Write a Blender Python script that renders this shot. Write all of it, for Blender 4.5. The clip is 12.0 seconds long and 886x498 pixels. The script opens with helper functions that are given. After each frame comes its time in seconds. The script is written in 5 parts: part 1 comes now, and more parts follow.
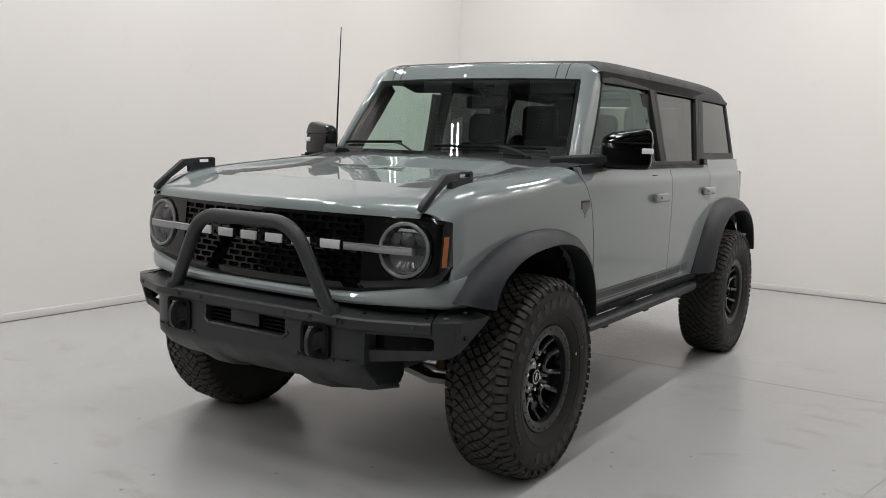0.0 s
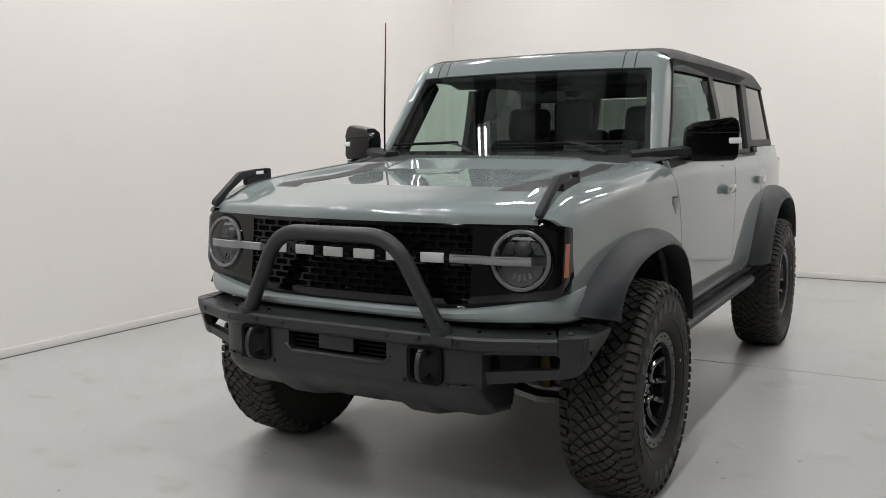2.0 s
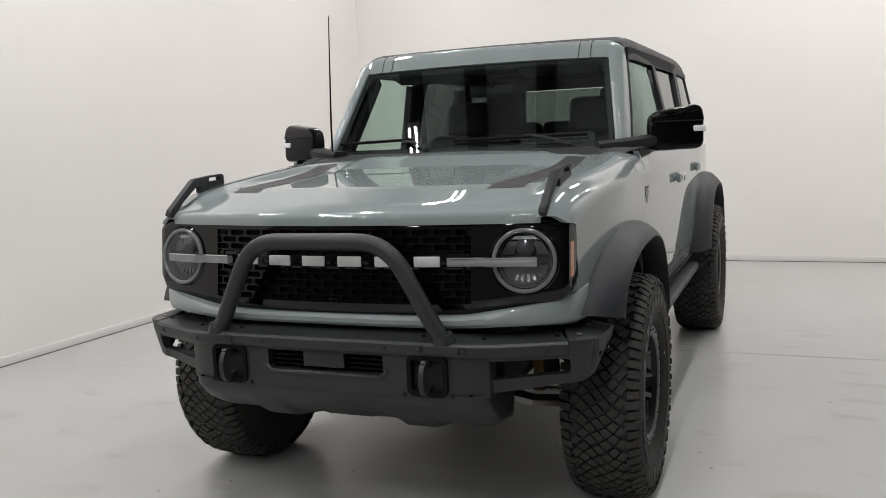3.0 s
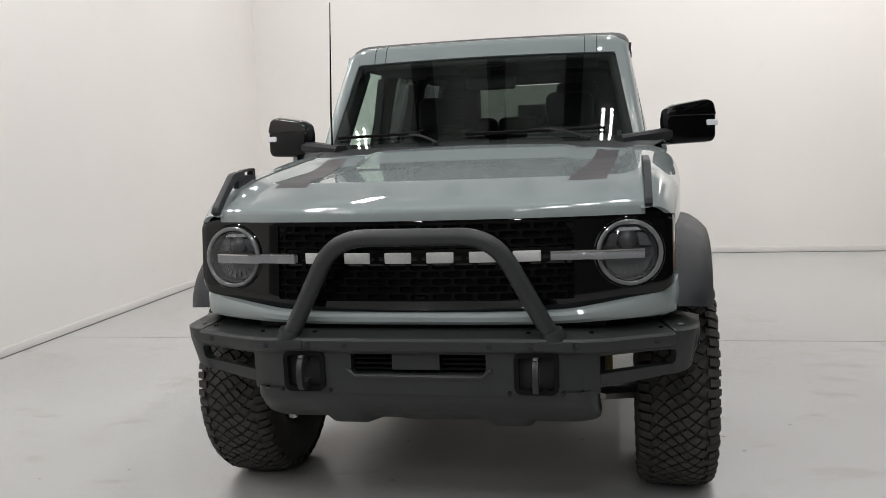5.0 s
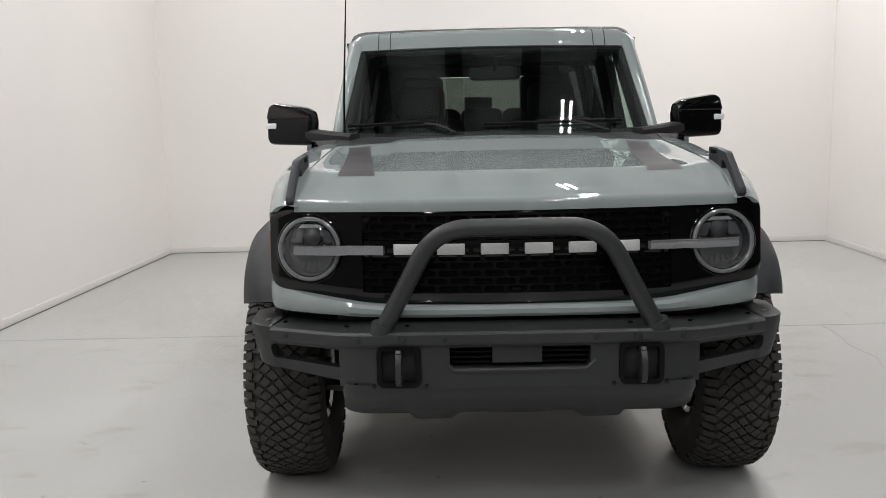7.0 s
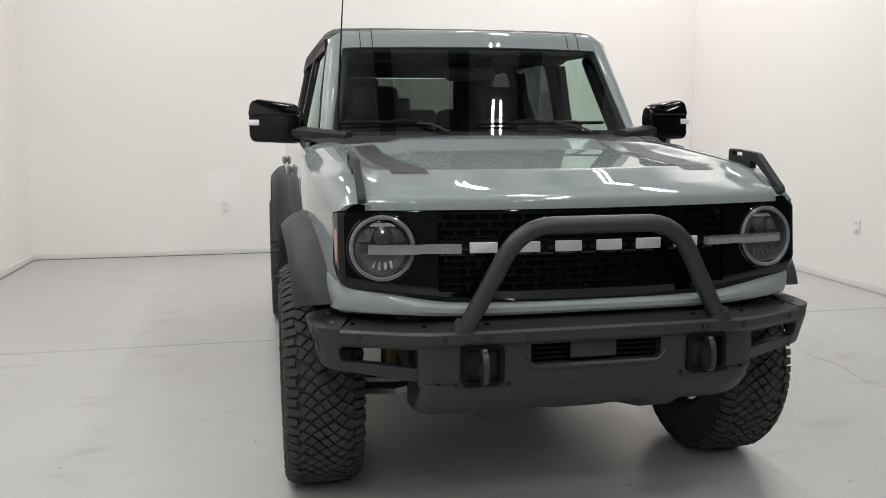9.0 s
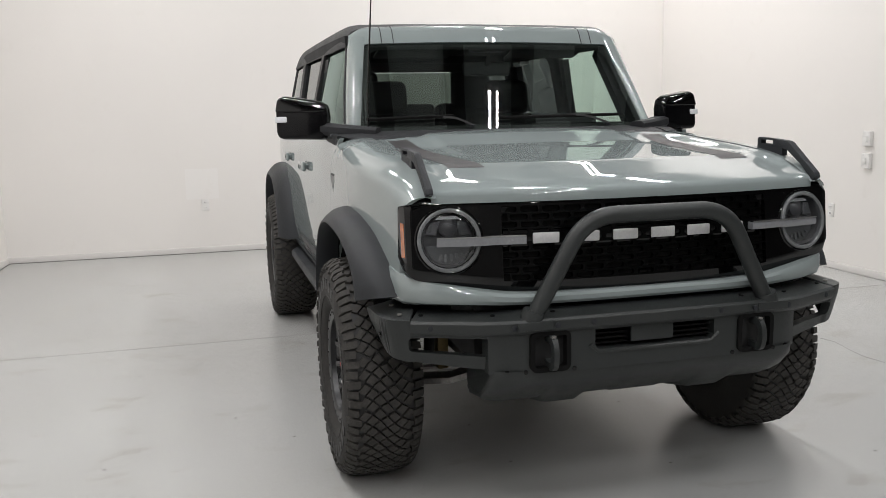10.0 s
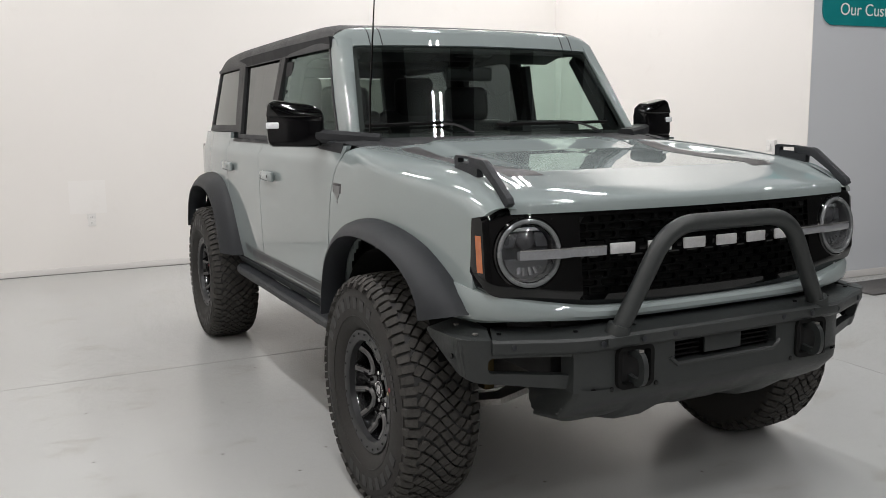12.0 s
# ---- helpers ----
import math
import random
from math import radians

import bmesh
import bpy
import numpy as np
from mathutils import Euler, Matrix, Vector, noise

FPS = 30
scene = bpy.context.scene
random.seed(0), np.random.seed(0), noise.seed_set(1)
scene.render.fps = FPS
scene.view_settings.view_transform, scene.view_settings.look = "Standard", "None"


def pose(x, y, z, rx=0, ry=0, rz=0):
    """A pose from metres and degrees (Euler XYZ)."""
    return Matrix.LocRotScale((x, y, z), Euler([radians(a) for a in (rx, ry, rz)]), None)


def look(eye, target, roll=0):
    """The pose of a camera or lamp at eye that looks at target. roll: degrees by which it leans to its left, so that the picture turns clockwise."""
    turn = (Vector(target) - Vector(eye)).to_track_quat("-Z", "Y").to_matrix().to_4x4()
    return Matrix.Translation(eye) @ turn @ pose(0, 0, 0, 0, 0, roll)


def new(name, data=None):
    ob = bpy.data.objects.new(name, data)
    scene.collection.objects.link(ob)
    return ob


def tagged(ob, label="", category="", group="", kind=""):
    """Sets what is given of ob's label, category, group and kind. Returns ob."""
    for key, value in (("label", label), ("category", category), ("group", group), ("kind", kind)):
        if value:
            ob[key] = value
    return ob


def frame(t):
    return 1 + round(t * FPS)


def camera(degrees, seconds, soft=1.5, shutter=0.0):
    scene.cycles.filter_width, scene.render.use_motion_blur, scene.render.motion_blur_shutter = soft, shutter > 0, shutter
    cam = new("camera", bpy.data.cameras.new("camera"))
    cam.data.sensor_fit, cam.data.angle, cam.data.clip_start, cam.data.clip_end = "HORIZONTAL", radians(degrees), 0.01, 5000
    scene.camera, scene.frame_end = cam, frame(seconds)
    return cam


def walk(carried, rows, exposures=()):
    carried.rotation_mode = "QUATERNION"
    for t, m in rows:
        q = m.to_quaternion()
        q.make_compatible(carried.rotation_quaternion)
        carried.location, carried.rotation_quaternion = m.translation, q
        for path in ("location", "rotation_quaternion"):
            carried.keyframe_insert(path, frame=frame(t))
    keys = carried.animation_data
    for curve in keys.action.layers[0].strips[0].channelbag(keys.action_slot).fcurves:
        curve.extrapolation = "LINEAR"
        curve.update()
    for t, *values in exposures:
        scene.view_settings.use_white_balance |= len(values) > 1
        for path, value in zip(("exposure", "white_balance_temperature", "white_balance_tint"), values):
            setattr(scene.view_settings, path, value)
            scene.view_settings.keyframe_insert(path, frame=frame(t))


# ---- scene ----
cam = camera(53.75, 12.0, soft=0.5)
PATH = [
    (0, (2.580, -3.365, 1.442), (1.502, -1.699, 1.194), 1.91),
    (0.5, (2.463, -3.399, 1.438), (1.384, -1.733, 1.192), 2.02),
    (1, (2.315, -3.432, 1.443), (1.228, -1.770, 1.203), 1.36),
    (1.5, (2.144, -3.417, 1.444), (1.067, -1.750, 1.199), 0.02),
    (2, (1.942, -3.403, 1.440), (0.946, -1.686, 1.191), -0.67),
    (2.5, (1.730, -3.396, 1.446), (0.863, -1.612, 1.190), -1.81),
    (4.5, (0.862, -3.507, 1.448), (0.363, -1.589, 1.176), -2.49),
    (5, (0.638, -3.552, 1.449), (0.251, -1.609, 1.172), -2.36),
    (5.5, (0.425, -3.599, 1.454), (0.136, -1.640, 1.176), -2.40),
    (6, (0.218, -3.610, 1.452), (-0.001, -1.643, 1.160), -1.82),
    (6.5, (0.013, -3.587, 1.445), (-0.130, -1.615, 1.144), -1.29),
    (7, (-0.200, -3.565, 1.451), (-0.228, -1.588, 1.150), -1.25),
    (9, (-1.061, -3.474, 1.442), (-0.657, -1.538, 1.144), -0.10),
    (9.5, (-1.262, -3.461, 1.452), (-0.801, -1.539, 1.143), -0.58),
    (10, (-1.465, -3.454, 1.453), (-0.939, -1.550, 1.138), -1.04),
    (10.5, (-1.642, -3.390, 1.451), (-1.037, -1.511, 1.131), -1.37),
    (11, (-1.797, -3.260, 1.458), (-1.100, -1.414, 1.130), -1.56),
    (11.5, (-1.945, -3.125, 1.462), (-1.156, -1.315, 1.144), -1.16),
    (12, (-2.114, -2.989, 1.446), (-1.237, -1.217, 1.148), -0.70),
]
walk(cam, [(t, look(eye, target, roll)) for t, eye, target, roll in PATH], [(0.0, -0.12), (3.0, -0.04), (6.5, 0.0), (12.0, 0.05)])

# ---- light: a windowless photo bay lit by twin-tube ceiling fixtures, many added as fill ----
scene.view_settings.exposure = 0.0
world = bpy.data.worlds.new("world")
scene.world = world
world.use_nodes = True
world.node_tree.nodes["Background"].inputs[0].default_value = (0.8, 0.85, 0.9, 1)
world.node_tree.nodes["Background"].inputs[1].default_value = 0.02
LAMP_Z = 4.6
LAMP_WATTS = 40.5
LAMP_COLOUR = (0.993, 0.975, 0.977)
# middle of each fixture in plan; all run along y
# rows with y below -2 and the last four are added fill lamps
LAMPS = [(x, y) for x in (-2.05, 1.03) for y in (-9.4, -7.2, -5.0, -2.9, -0.95, 2.0, 4.6)] + [(-3.05, 0.95), (3.0, 3.4), (3.0, 5.2), (4.6, 0.2), (7.4, -2.3)]

# ---- materials ----
def mat(name):
    m = bpy.data.materials.new(name)
    m.use_nodes = True
    nt = m.node_tree
    b = nt.nodes["Principled BSDF"]
    return m, nt, b


def link(nt, a, i, b, j):
    nt.links.new(a.outputs[i], b.inputs[j])


def node(nt, kind, **kw):
    n = nt.nodes.new(kind)
    for k, v in kw.items():
        if k in n.inputs:
            n.inputs[k].default_value = v
    return n


def surface(name, colour, rough=0.5, metal=0.0, coat=0.0, var=0.12, scale=6.0, fine=90.0, bump=0.0, bump_scale=400.0, rvar=0.1, spec=0.5):
    """A painted, moulded or cast surface: colour and gloss vary at a broad and a fine scale, with fine relief."""
    m, nt, b = mat(name)
    tc = nt.nodes.new("ShaderNodeTexCoord")
    n1 = node(nt, "ShaderNodeTexNoise", Scale=scale, Detail=4.0, Roughness=0.6)
    n2 = node(nt, "ShaderNodeTexNoise", Scale=fine, Detail=3.0, Roughness=0.7)
    link(nt, tc, "Object", n1, "Vector")
    link(nt, tc, "Object", n2, "Vector")
    mx = node(nt, "ShaderNodeMath")
    mx.operation = "ADD"
    link(nt, n1, "Fac", mx, 0)
    link(nt, n2, "Fac", mx, 1)
    mr = node(nt, "ShaderNodeMapRange")
    mr.inputs[1].default_value, mr.inputs[2].default_value = 0.7, 1.3
    mr.inputs[3].default_value, mr.inputs[4].default_value = 1.0 - var, 1.0 + var
    link(nt, mx, 0, mr, 0)
    mul = nt.nodes.new("ShaderNodeMix")
    mul.data_type, mul.blend_type = "RGBA", "MULTIPLY"
    mul.inputs[0].default_value = 1.0
    mul.inputs[6].default_value = (*colour, 1)
    link(nt, mr, 0, mul, 7)
    link(nt, mul, 2, b, "Base Color")
    rr = node(nt, "ShaderNodeMapRange")
    rr.inputs[1].default_value, rr.inputs[2].default_value = 0.3, 0.7
    rr.inputs[3].default_value, rr.inputs[4].default_value = max(0.02, rough - rvar), min(1.0, rough + rvar)
    link(nt, n1, "Fac", rr, 0)
    link(nt, rr, 0, b, "Roughness")
    b.inputs["Metallic"].default_value = metal
    b.inputs["Coat Weight"].default_value = coat
    b.inputs["Coat Roughness"].default_value = 0.03
    b.inputs["Specular IOR Level"].default_value = spec
    if bump:
        n3 = node(nt, "ShaderNodeTexNoise", Scale=bump_scale, Detail=2.0)
        link(nt, tc, "Object", n3, "Vector")
        bp = node(nt, "ShaderNodeBump", Strength=bump, Distance=0.002)
        link(nt, n3, "Fac", bp, "Height")
        link(nt, bp, 0, b, "Normal")
    return m


def pane(name, tint, ior=1.5, gain=1.8, sheen=(1, 1, 1)):
    """Thin window glass: tinted and clear, with the mirror gloss of its surface."""
    m, nt, b = mat(name)
    nt.nodes.remove(b)
    out = nt.nodes["Material Output"]
    tr = nt.nodes.new("ShaderNodeBsdfTransparent")
    tr.inputs[0].default_value = (*tint, 1)
    gl = nt.nodes.new("ShaderNodeBsdfGlossy")
    gl.inputs["Roughness"].default_value = 0.01
    gl.inputs["Color"].default_value = (*sheen, 1)
    lw = node(nt, "ShaderNodeLayerWeight", Blend=0.5)
    pw = nt.nodes.new("ShaderNodeMath")
    pw.operation, pw.inputs[1].default_value = "POWER", 5.0
    link(nt, lw, "Facing", pw, 0)
    fr = nt.nodes.new("ShaderNodeMath")
    f0 = ((ior - 1) / (ior + 1)) ** 2 * gain
    fr.operation, fr.inputs[1].default_value, fr.inputs[2].default_value = "MULTIPLY_ADD", 1 - f0, f0
    link(nt, pw, 0, fr, 0)
    mx = nt.nodes.new("ShaderNodeMixShader")
    link(nt, fr, 0, mx, 0)
    link(nt, tr, 0, mx, 1)
    link(nt, gl, 0, mx, 2)
    link(nt, mx, 0, out, 0)
    return m


def wall_paint(name, colour):
    m, nt, b = mat(name)
    tc = nt.nodes.new("ShaderNodeTexCoord")
    big = node(nt, "ShaderNodeTexNoise", Scale=0.6, Detail=5.0, Roughness=0.55)
    fine = node(nt, "ShaderNodeTexNoise", Scale=160.0, Detail=3.0)
    smudge = node(nt, "ShaderNodeTexNoise", Scale=3.5, Detail=8.0, Roughness=0.7)
    for n in (big, fine, smudge):
        link(nt, tc, "Object", n, "Vector")
    ramp = nt.nodes.new("ShaderNodeValToRGB")
    ramp.color_ramp.elements[0].position, ramp.color_ramp.elements[1].position = 0.3, 0.7
    ramp.color_ramp.elements[0].color = (*[c * 0.965 for c in colour], 1)
    ramp.color_ramp.elements[1].color = (*colour, 1)
    link(nt, big, "Fac", ramp, 0)
    r2 = nt.nodes.new("ShaderNodeValToRGB")
    r2.color_ramp.elements[0].position, r2.color_ramp.elements[1].position = 0.28, 0.4
    r2.color_ramp.elements[0].color = (0.975, 0.972, 0.966, 1)
    r2.color_ramp.elements[1].color = (1, 1, 1, 1)
    link(nt, smudge, "Fac", r2, 0)
    mul = nt.nodes.new("ShaderNodeMix")
    mul.data_type, mul.blend_type = "RGBA", "MULTIPLY"
    mul.inputs[0].default_value = 1.0
    link(nt, ramp, 0, mul, 6)
    link(nt, r2, 0, mul, 7)
    link(nt, mul, 2, b, "Base Color")
    b.inputs["Roughness"].default_value = 0.55
    b.inputs["Specular IOR Level"].default_value = 0.3
    bp = node(nt, "ShaderNodeBump", Strength=0.12, Distance=0.002)
    link(nt, fine, "Fac", bp, "Height")
    link(nt, bp, 0, b, "Normal")
    return m


def floor_paint():
    """Grey epoxy paint on concrete: soft blotches, faint dragged scuffs, a few dark specks and an even satin gloss."""
    m, nt, b = mat("floor_paint")
    tc = nt.nodes.new("ShaderNodeTexCoord")
    big = node(nt, "ShaderNodeTexNoise", Scale=0.8, Detail=2.0, Roughness=0.5)
    st = nt.nodes.new("ShaderNodeMapping")
    st.inputs["Scale"].default_value = (1.6, 3.0, 1.0)
    st.inputs["Rotation"].default_value = (0, 0, 0.9)
    scuff = node(nt, "ShaderNodeTexNoise", Scale=1.7, Detail=3.0, Roughness=0.55)
    speck = node(nt, "ShaderNodeTexVoronoi", Scale=1.8, Randomness=1.0)
    speck.voronoi_dimensions = "2D"
    fine = node(nt, "ShaderNodeTexNoise", Scale=900.0, Detail=2.0)
    link(nt, tc, "Object", st, "Vector")
    link(nt, st, 0, scuff, "Vector")
    for n in (big, speck, fine):
        link(nt, tc, "Object", n, "Vector")

    def ramp(src, out, p0, p1, c0, c1):
        r = nt.nodes.new("ShaderNodeValToRGB")
        r.color_ramp.interpolation = "EASE"
        for e, p, c in zip(r.color_ramp.elements, (p0, p1), (c0, c1)):
            e.position, e.color = p, (*c, 1)
        link(nt, src, out, r, 0)
        return r
    last, out = ramp(big, "Fac", 0.25, 0.75, (0.378, 0.379, 0.366), (0.412, 0.416, 0.407)), 0
    for r in (ramp(scuff, "Fac", 0.31, 0.43, (0.88, 0.858, 0.83), (1, 1, 1)), ramp(speck, "Distance", 0.008, 0.018, (0.36, 0.33, 0.30), (1, 1, 1)), ramp(fine, "Fac", 0.3, 0.7, (0.985, 0.985, 0.985), (1, 1, 1))):
        mul = nt.nodes.new("ShaderNodeMix")
        mul.data_type, mul.blend_type = "RGBA", "MULTIPLY"
        mul.inputs[0].default_value = 1.0
        link(nt, last, out, mul, 6)
        link(nt, r, 0, mul, 7)
        last, out = mul, 2
    link(nt, last, 2, b, "Base Color")
    rr = node(nt, "ShaderNodeMapRange")
    rr.inputs[1].default_value, rr.inputs[2].default_value = 0.3, 0.7
    rr.inputs[3].default_value, rr.inputs[4].default_value = 0.265, 0.285
    link(nt, fine, "Fac", rr, 0)
    link(nt, rr, 0, b, "Roughness")
    return m


WALL = wall_paint("white_wall_paint", (0.80, 0.775, 0.745))
# unseen walls: the dimness of the space beyond is put into their paint
SHADEWALL = wall_paint("dim_grey_wall_paint", (0.15, 0.148, 0.143))
SOUTHSHADE = wall_paint("south_wall_paint", (0.22, 0.217, 0.210))
GREYWALL = wall_paint("grey_wall_paint", (0.64, 0.655, 0.68))
PATCH = wall_paint("fresh_wall_paint", (0.819, 0.799, 0.775))
FLOOR = floor_paint()
SKIRT = wall_paint("skirting_paint", (0.62, 0.60, 0.58))
WALLJOINT = surface("wall_foot_dirt", (0.06, 0.057, 0.053), 0.8, var=0.3)
JOINT = surface("joint_dirt", (0.345, 0.338, 0.326), 0.8, var=0.3)
MATBLACK = surface("mat_rubber", (0.075, 0.072, 0.07), 0.85, bump=0.5, bump_scale=120)
FARFLOOR = surface("bare_concrete", (0.20, 0.195, 0.19), 0.6, var=0.15, scale=2.0)
DECK = surface("ceiling_deck_paint", (0.56, 0.62, 0.61), 0.7, var=0.15)
BEAM = surface("steel_beam_paint", (0.012, 0.012, 0.013), 0.7)
PAINT = surface("cactus_grey_paint", (0.232, 0.265, 0.264), 0.55, coat=1.0, var=0.015, rvar=0.03, scale=2.0, spec=0.0)
PAINT.node_tree.nodes["Principled BSDF"].inputs["Coat Roughness"].default_value = 0.012
PAINT.node_tree.nodes["Principled BSDF"].inputs["Coat IOR"].default_value = 1.65
GLOSS = surface("gloss_black", (0.002, 0.002, 0.0022), 0.04, var=0.05, rvar=0.015, spec=0.42)
MESHBLACK = surface("mesh_black", (0.0016, 0.0018, 0.0018), 0.09, var=0.1, rvar=0.03, spec=0.28)
MOULD = surface("moulded_black_plastic", (0.014, 0.016, 0.019), 0.52, bump=0.35, bump_scale=900, rvar=0.06, spec=0.35)
STEEL = surface("powder_coated_steel", (0.0240, 0.0268, 0.0265), 0.42, bump=0.25, bump_scale=700, rvar=0.06, spec=0.4)
ROOF = surface("textured_roof_panel", (0.042, 0.042, 0.043), 0.65, bump=0.5, bump_scale=800, spec=0.4)
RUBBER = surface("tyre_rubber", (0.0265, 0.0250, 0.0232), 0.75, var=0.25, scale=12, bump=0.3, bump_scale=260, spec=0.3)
# dusty blocks, paler than the grooves, whose shade is put into the colour
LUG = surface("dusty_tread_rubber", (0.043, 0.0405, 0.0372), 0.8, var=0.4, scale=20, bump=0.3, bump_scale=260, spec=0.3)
LETTERGROOVE = surface("tyre_letter_rubber", (0.010, 0.010, 0.010), 0.55)
WHEEL = surface("black_alloy", (0.009, 0.009, 0.010), 0.14, coat=1.0, rvar=0.06, spec=0.7)
RING = surface("bead_ring", (0.022, 0.0225, 0.024), 0.36, metal=0.4, rvar=0.08)
CHROME = surface("bright_metal", (0.72, 0.72, 0.72), 0.18, metal=1.0)
ALLOY = surface("cast_aluminium", (0.30, 0.29, 0.275), 0.45, metal=0.8, var=0.25)
GOLD = surface("yellow_zinc", (0.10, 0.068, 0.018), 0.6, metal=0.35, var=0.3)
MIRRORSHELL = surface("satin_black_mirror_shell", (0.0025, 0.0025, 0.003), 0.10, var=0.05, rvar=0.02, spec=0.25)
TRIM = surface("satin_black_trim", (0.016, 0.016, 0.017), 0.5, spec=0.25)
COWLBLACK = surface("dull_black_plastic", (0.019, 0.020, 0.022), 0.55, bump=0.3, bump_scale=900, spec=0.2)
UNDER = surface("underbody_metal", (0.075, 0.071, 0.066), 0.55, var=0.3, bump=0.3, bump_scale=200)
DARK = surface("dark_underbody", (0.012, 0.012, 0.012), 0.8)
# also set behind openings, where its near-black stands in for shade
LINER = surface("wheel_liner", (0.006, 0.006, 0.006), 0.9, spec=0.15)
SILVER = surface("silver_lettering", (0.58, 0.58, 0.58), 0.4, metal=0.2)
BEZEL = surface("lamp_bezel", (0.055, 0.056, 0.06), 0.3)
LIGHTRING = surface("lamp_diffuser", (0.13, 0.136, 0.14), 0.25, coat=0.8)
BARLENS = surface("light_bar_lens", (0.20, 0.205, 0.215), 0.2, coat=0.8)
REFLECT = surface("lamp_reflector", (0.40, 0.41, 0.42), 0.16, metal=0.9)
LAMPGREY = surface("lamp_inner_silver", (0.10, 0.104, 0.11), 0.22, metal=0.2)
AMBER = surface("amber_lens", (0.38, 0.10, 0.02), 0.15, coat=1.0)
WHITELENS = surface("white_lens", (0.75, 0.76, 0.78), 0.15, coat=1.0)
REDLENS = surface("red_lens", (0.045, 0.006, 0.006), 0.15, coat=1.0)
DECAL = surface("satin_charcoal_vinyl", (0.046, 0.0445, 0.045), 0.5, rvar=0.05, spec=0.15)
DECALGREY = surface("grey_vinyl", (0.040, 0.042, 0.044), 0.5, rvar=0.05, spec=0.3)
BADGE = surface("badge_grey", (0.12, 0.124, 0.128), 0.35, metal=0.3)
SEAT = surface("dark_seat_leather", (0.006, 0.006, 0.0065), 0.6, bump=0.3, bump_scale=300)
DASH = surface("dark_dash_plastic", (0.010, 0.010, 0.011), 0.6)
HEADLINER = surface("dark_headliner", (0.012, 0.012, 0.013), 0.9)
WSGLASS = pane("windscreen_glass", (0.58, 0.69, 0.64), gain=1.8)
CLEARGLASS = pane("door_glass", (0.80, 0.90, 0.855), gain=1.2, sheen=(0.70, 0.86, 0.81))
PRIVACY = pane("privacy_glass", (0.11, 0.115, 0.12), gain=3.4, sheen=(0.78, 0.80, 0.79))
REARGLASS = pane("rear_privacy_glass", (0.135, 0.150, 0.138), gain=0.6)
LENSGLASS = pane("lens_glass", (0.93, 0.94, 0.95), 1.4)
MIRROR = surface("mirror_silver", (0.85, 0.86, 0.87), 0.03, metal=1.0, rvar=0.0, var=0.0)
TEAL = surface("teal_sign", (0.0, 0.22, 0.23), 0.4)
SIGNWHITE = surface("white_sign_letters", (0.85, 0.85, 0.85), 0.4)
PLATE = surface("white_cover_plate", (0.74, 0.73, 0.71), 0.3)
SLOT = surface("socket_slot", (0.12, 0.12, 0.12), 0.6)
HOUSING = surface("white_lamp_housing", (0.7, 0.7, 0.7), 0.4)

# ---- building helpers ----
def finish(bm, smooth=True, angle=32):
    bmesh.ops.recalc_face_normals(bm, faces=bm.faces)
    me = bpy.data.meshes.new("m")
    bm.to_mesh(me)
    bm.free()
    if smooth:
        me.polygons.foreach_set("use_smooth", [True] * len(me.polygons))
        me.set_sharp_from_angle(angle=radians(angle))
    return me


def part(name, bm, material, parent, label="", smooth=True, angle=32):
    """One mesh under a thing or under a part."""
    me = finish(bm, smooth, angle)
    me.name = name
    me.materials.append(material)
    ob = new(name, me)
    ob.parent = parent
    if label:
        tagged(ob, label)
    return ob


def solo(name, bm, material, label, category, group="", kind="", smooth=True, angle=32):
    me = finish(bm, smooth, angle)
    me.name = name
    me.materials.append(material)
    return tagged(new(name, me), label, category, group, kind)


def thing(name, label, category, group="", at=(0, 0, 0)):
    ob = new(name)
    ob.location = at
    return tagged(ob, label, category, group)


def box(bm, x0, x1, y0, y1, z0, z1, bevel=0.0, seg=2):
    vs = [bm.verts.new((x, y, z)) for x in (x0, x1) for y in (y0, y1) for z in (z0, z1)]
    q = [(0, 1, 3, 2), (4, 6, 7, 5), (0, 4, 5, 1), (2, 3, 7, 6), (0, 2, 6, 4), (1, 5, 7, 3)]
    fs = [bm.faces.new([vs[i] for i in f]) for f in q]
    if bevel:
        es = list({e for f in fs for e in f.edges})
        bmesh.ops.bevel(bm, geom=es, offset=bevel, segments=seg, profile=0.5, affect="EDGES")
    return bm


def cube(x0, x1, y0, y1, z0, z1, bevel=0.0, seg=2):
    return box(bmesh.new(), x0, x1, y0, y1, z0, z1, bevel, seg)


def prism(bm, pts, lift, bevel=0.0, seg=2):
    """A polygon of 3D points, drawn out along the vector lift."""
    lift = Vector(lift)
    a = [bm.verts.new(p) for p in pts]
    b = [bm.verts.new(Vector(p) + lift) for p in pts]
    n = len(a)
    fs = [bm.faces.new(a), bm.faces.new(b[::-1])]
    fs += [bm.faces.new((a[i], b[i], b[(i + 1) % n], a[(i + 1) % n])) for i in range(n)]
    if bevel:
        es = list({e for f in fs for e in f.edges})
        bmesh.ops.bevel(bm, geom=es, offset=bevel, segments=seg, profile=0.5, affect="EDGES")
    return bm


def revolve(profile, n=48, bm=None, closed=False):
    """Profile of (radius, x), turned about the x axis."""
    bm = bm or bmesh.new()
    rings = []
    for k in range(n):
        a = 2 * math.pi * k / n
        rings.append([bm.verts.new((x, r * math.cos(a), r * math.sin(a))) for r, x in profile])
    m = len(profile)
    for k in range(n):
        p, q = rings[k], rings[(k + 1) % n]
        for i in range(m if closed else m - 1):
            j = (i + 1) % m
            bm.faces.new((p[i], p[j], q[j], q[i]))
    return bm


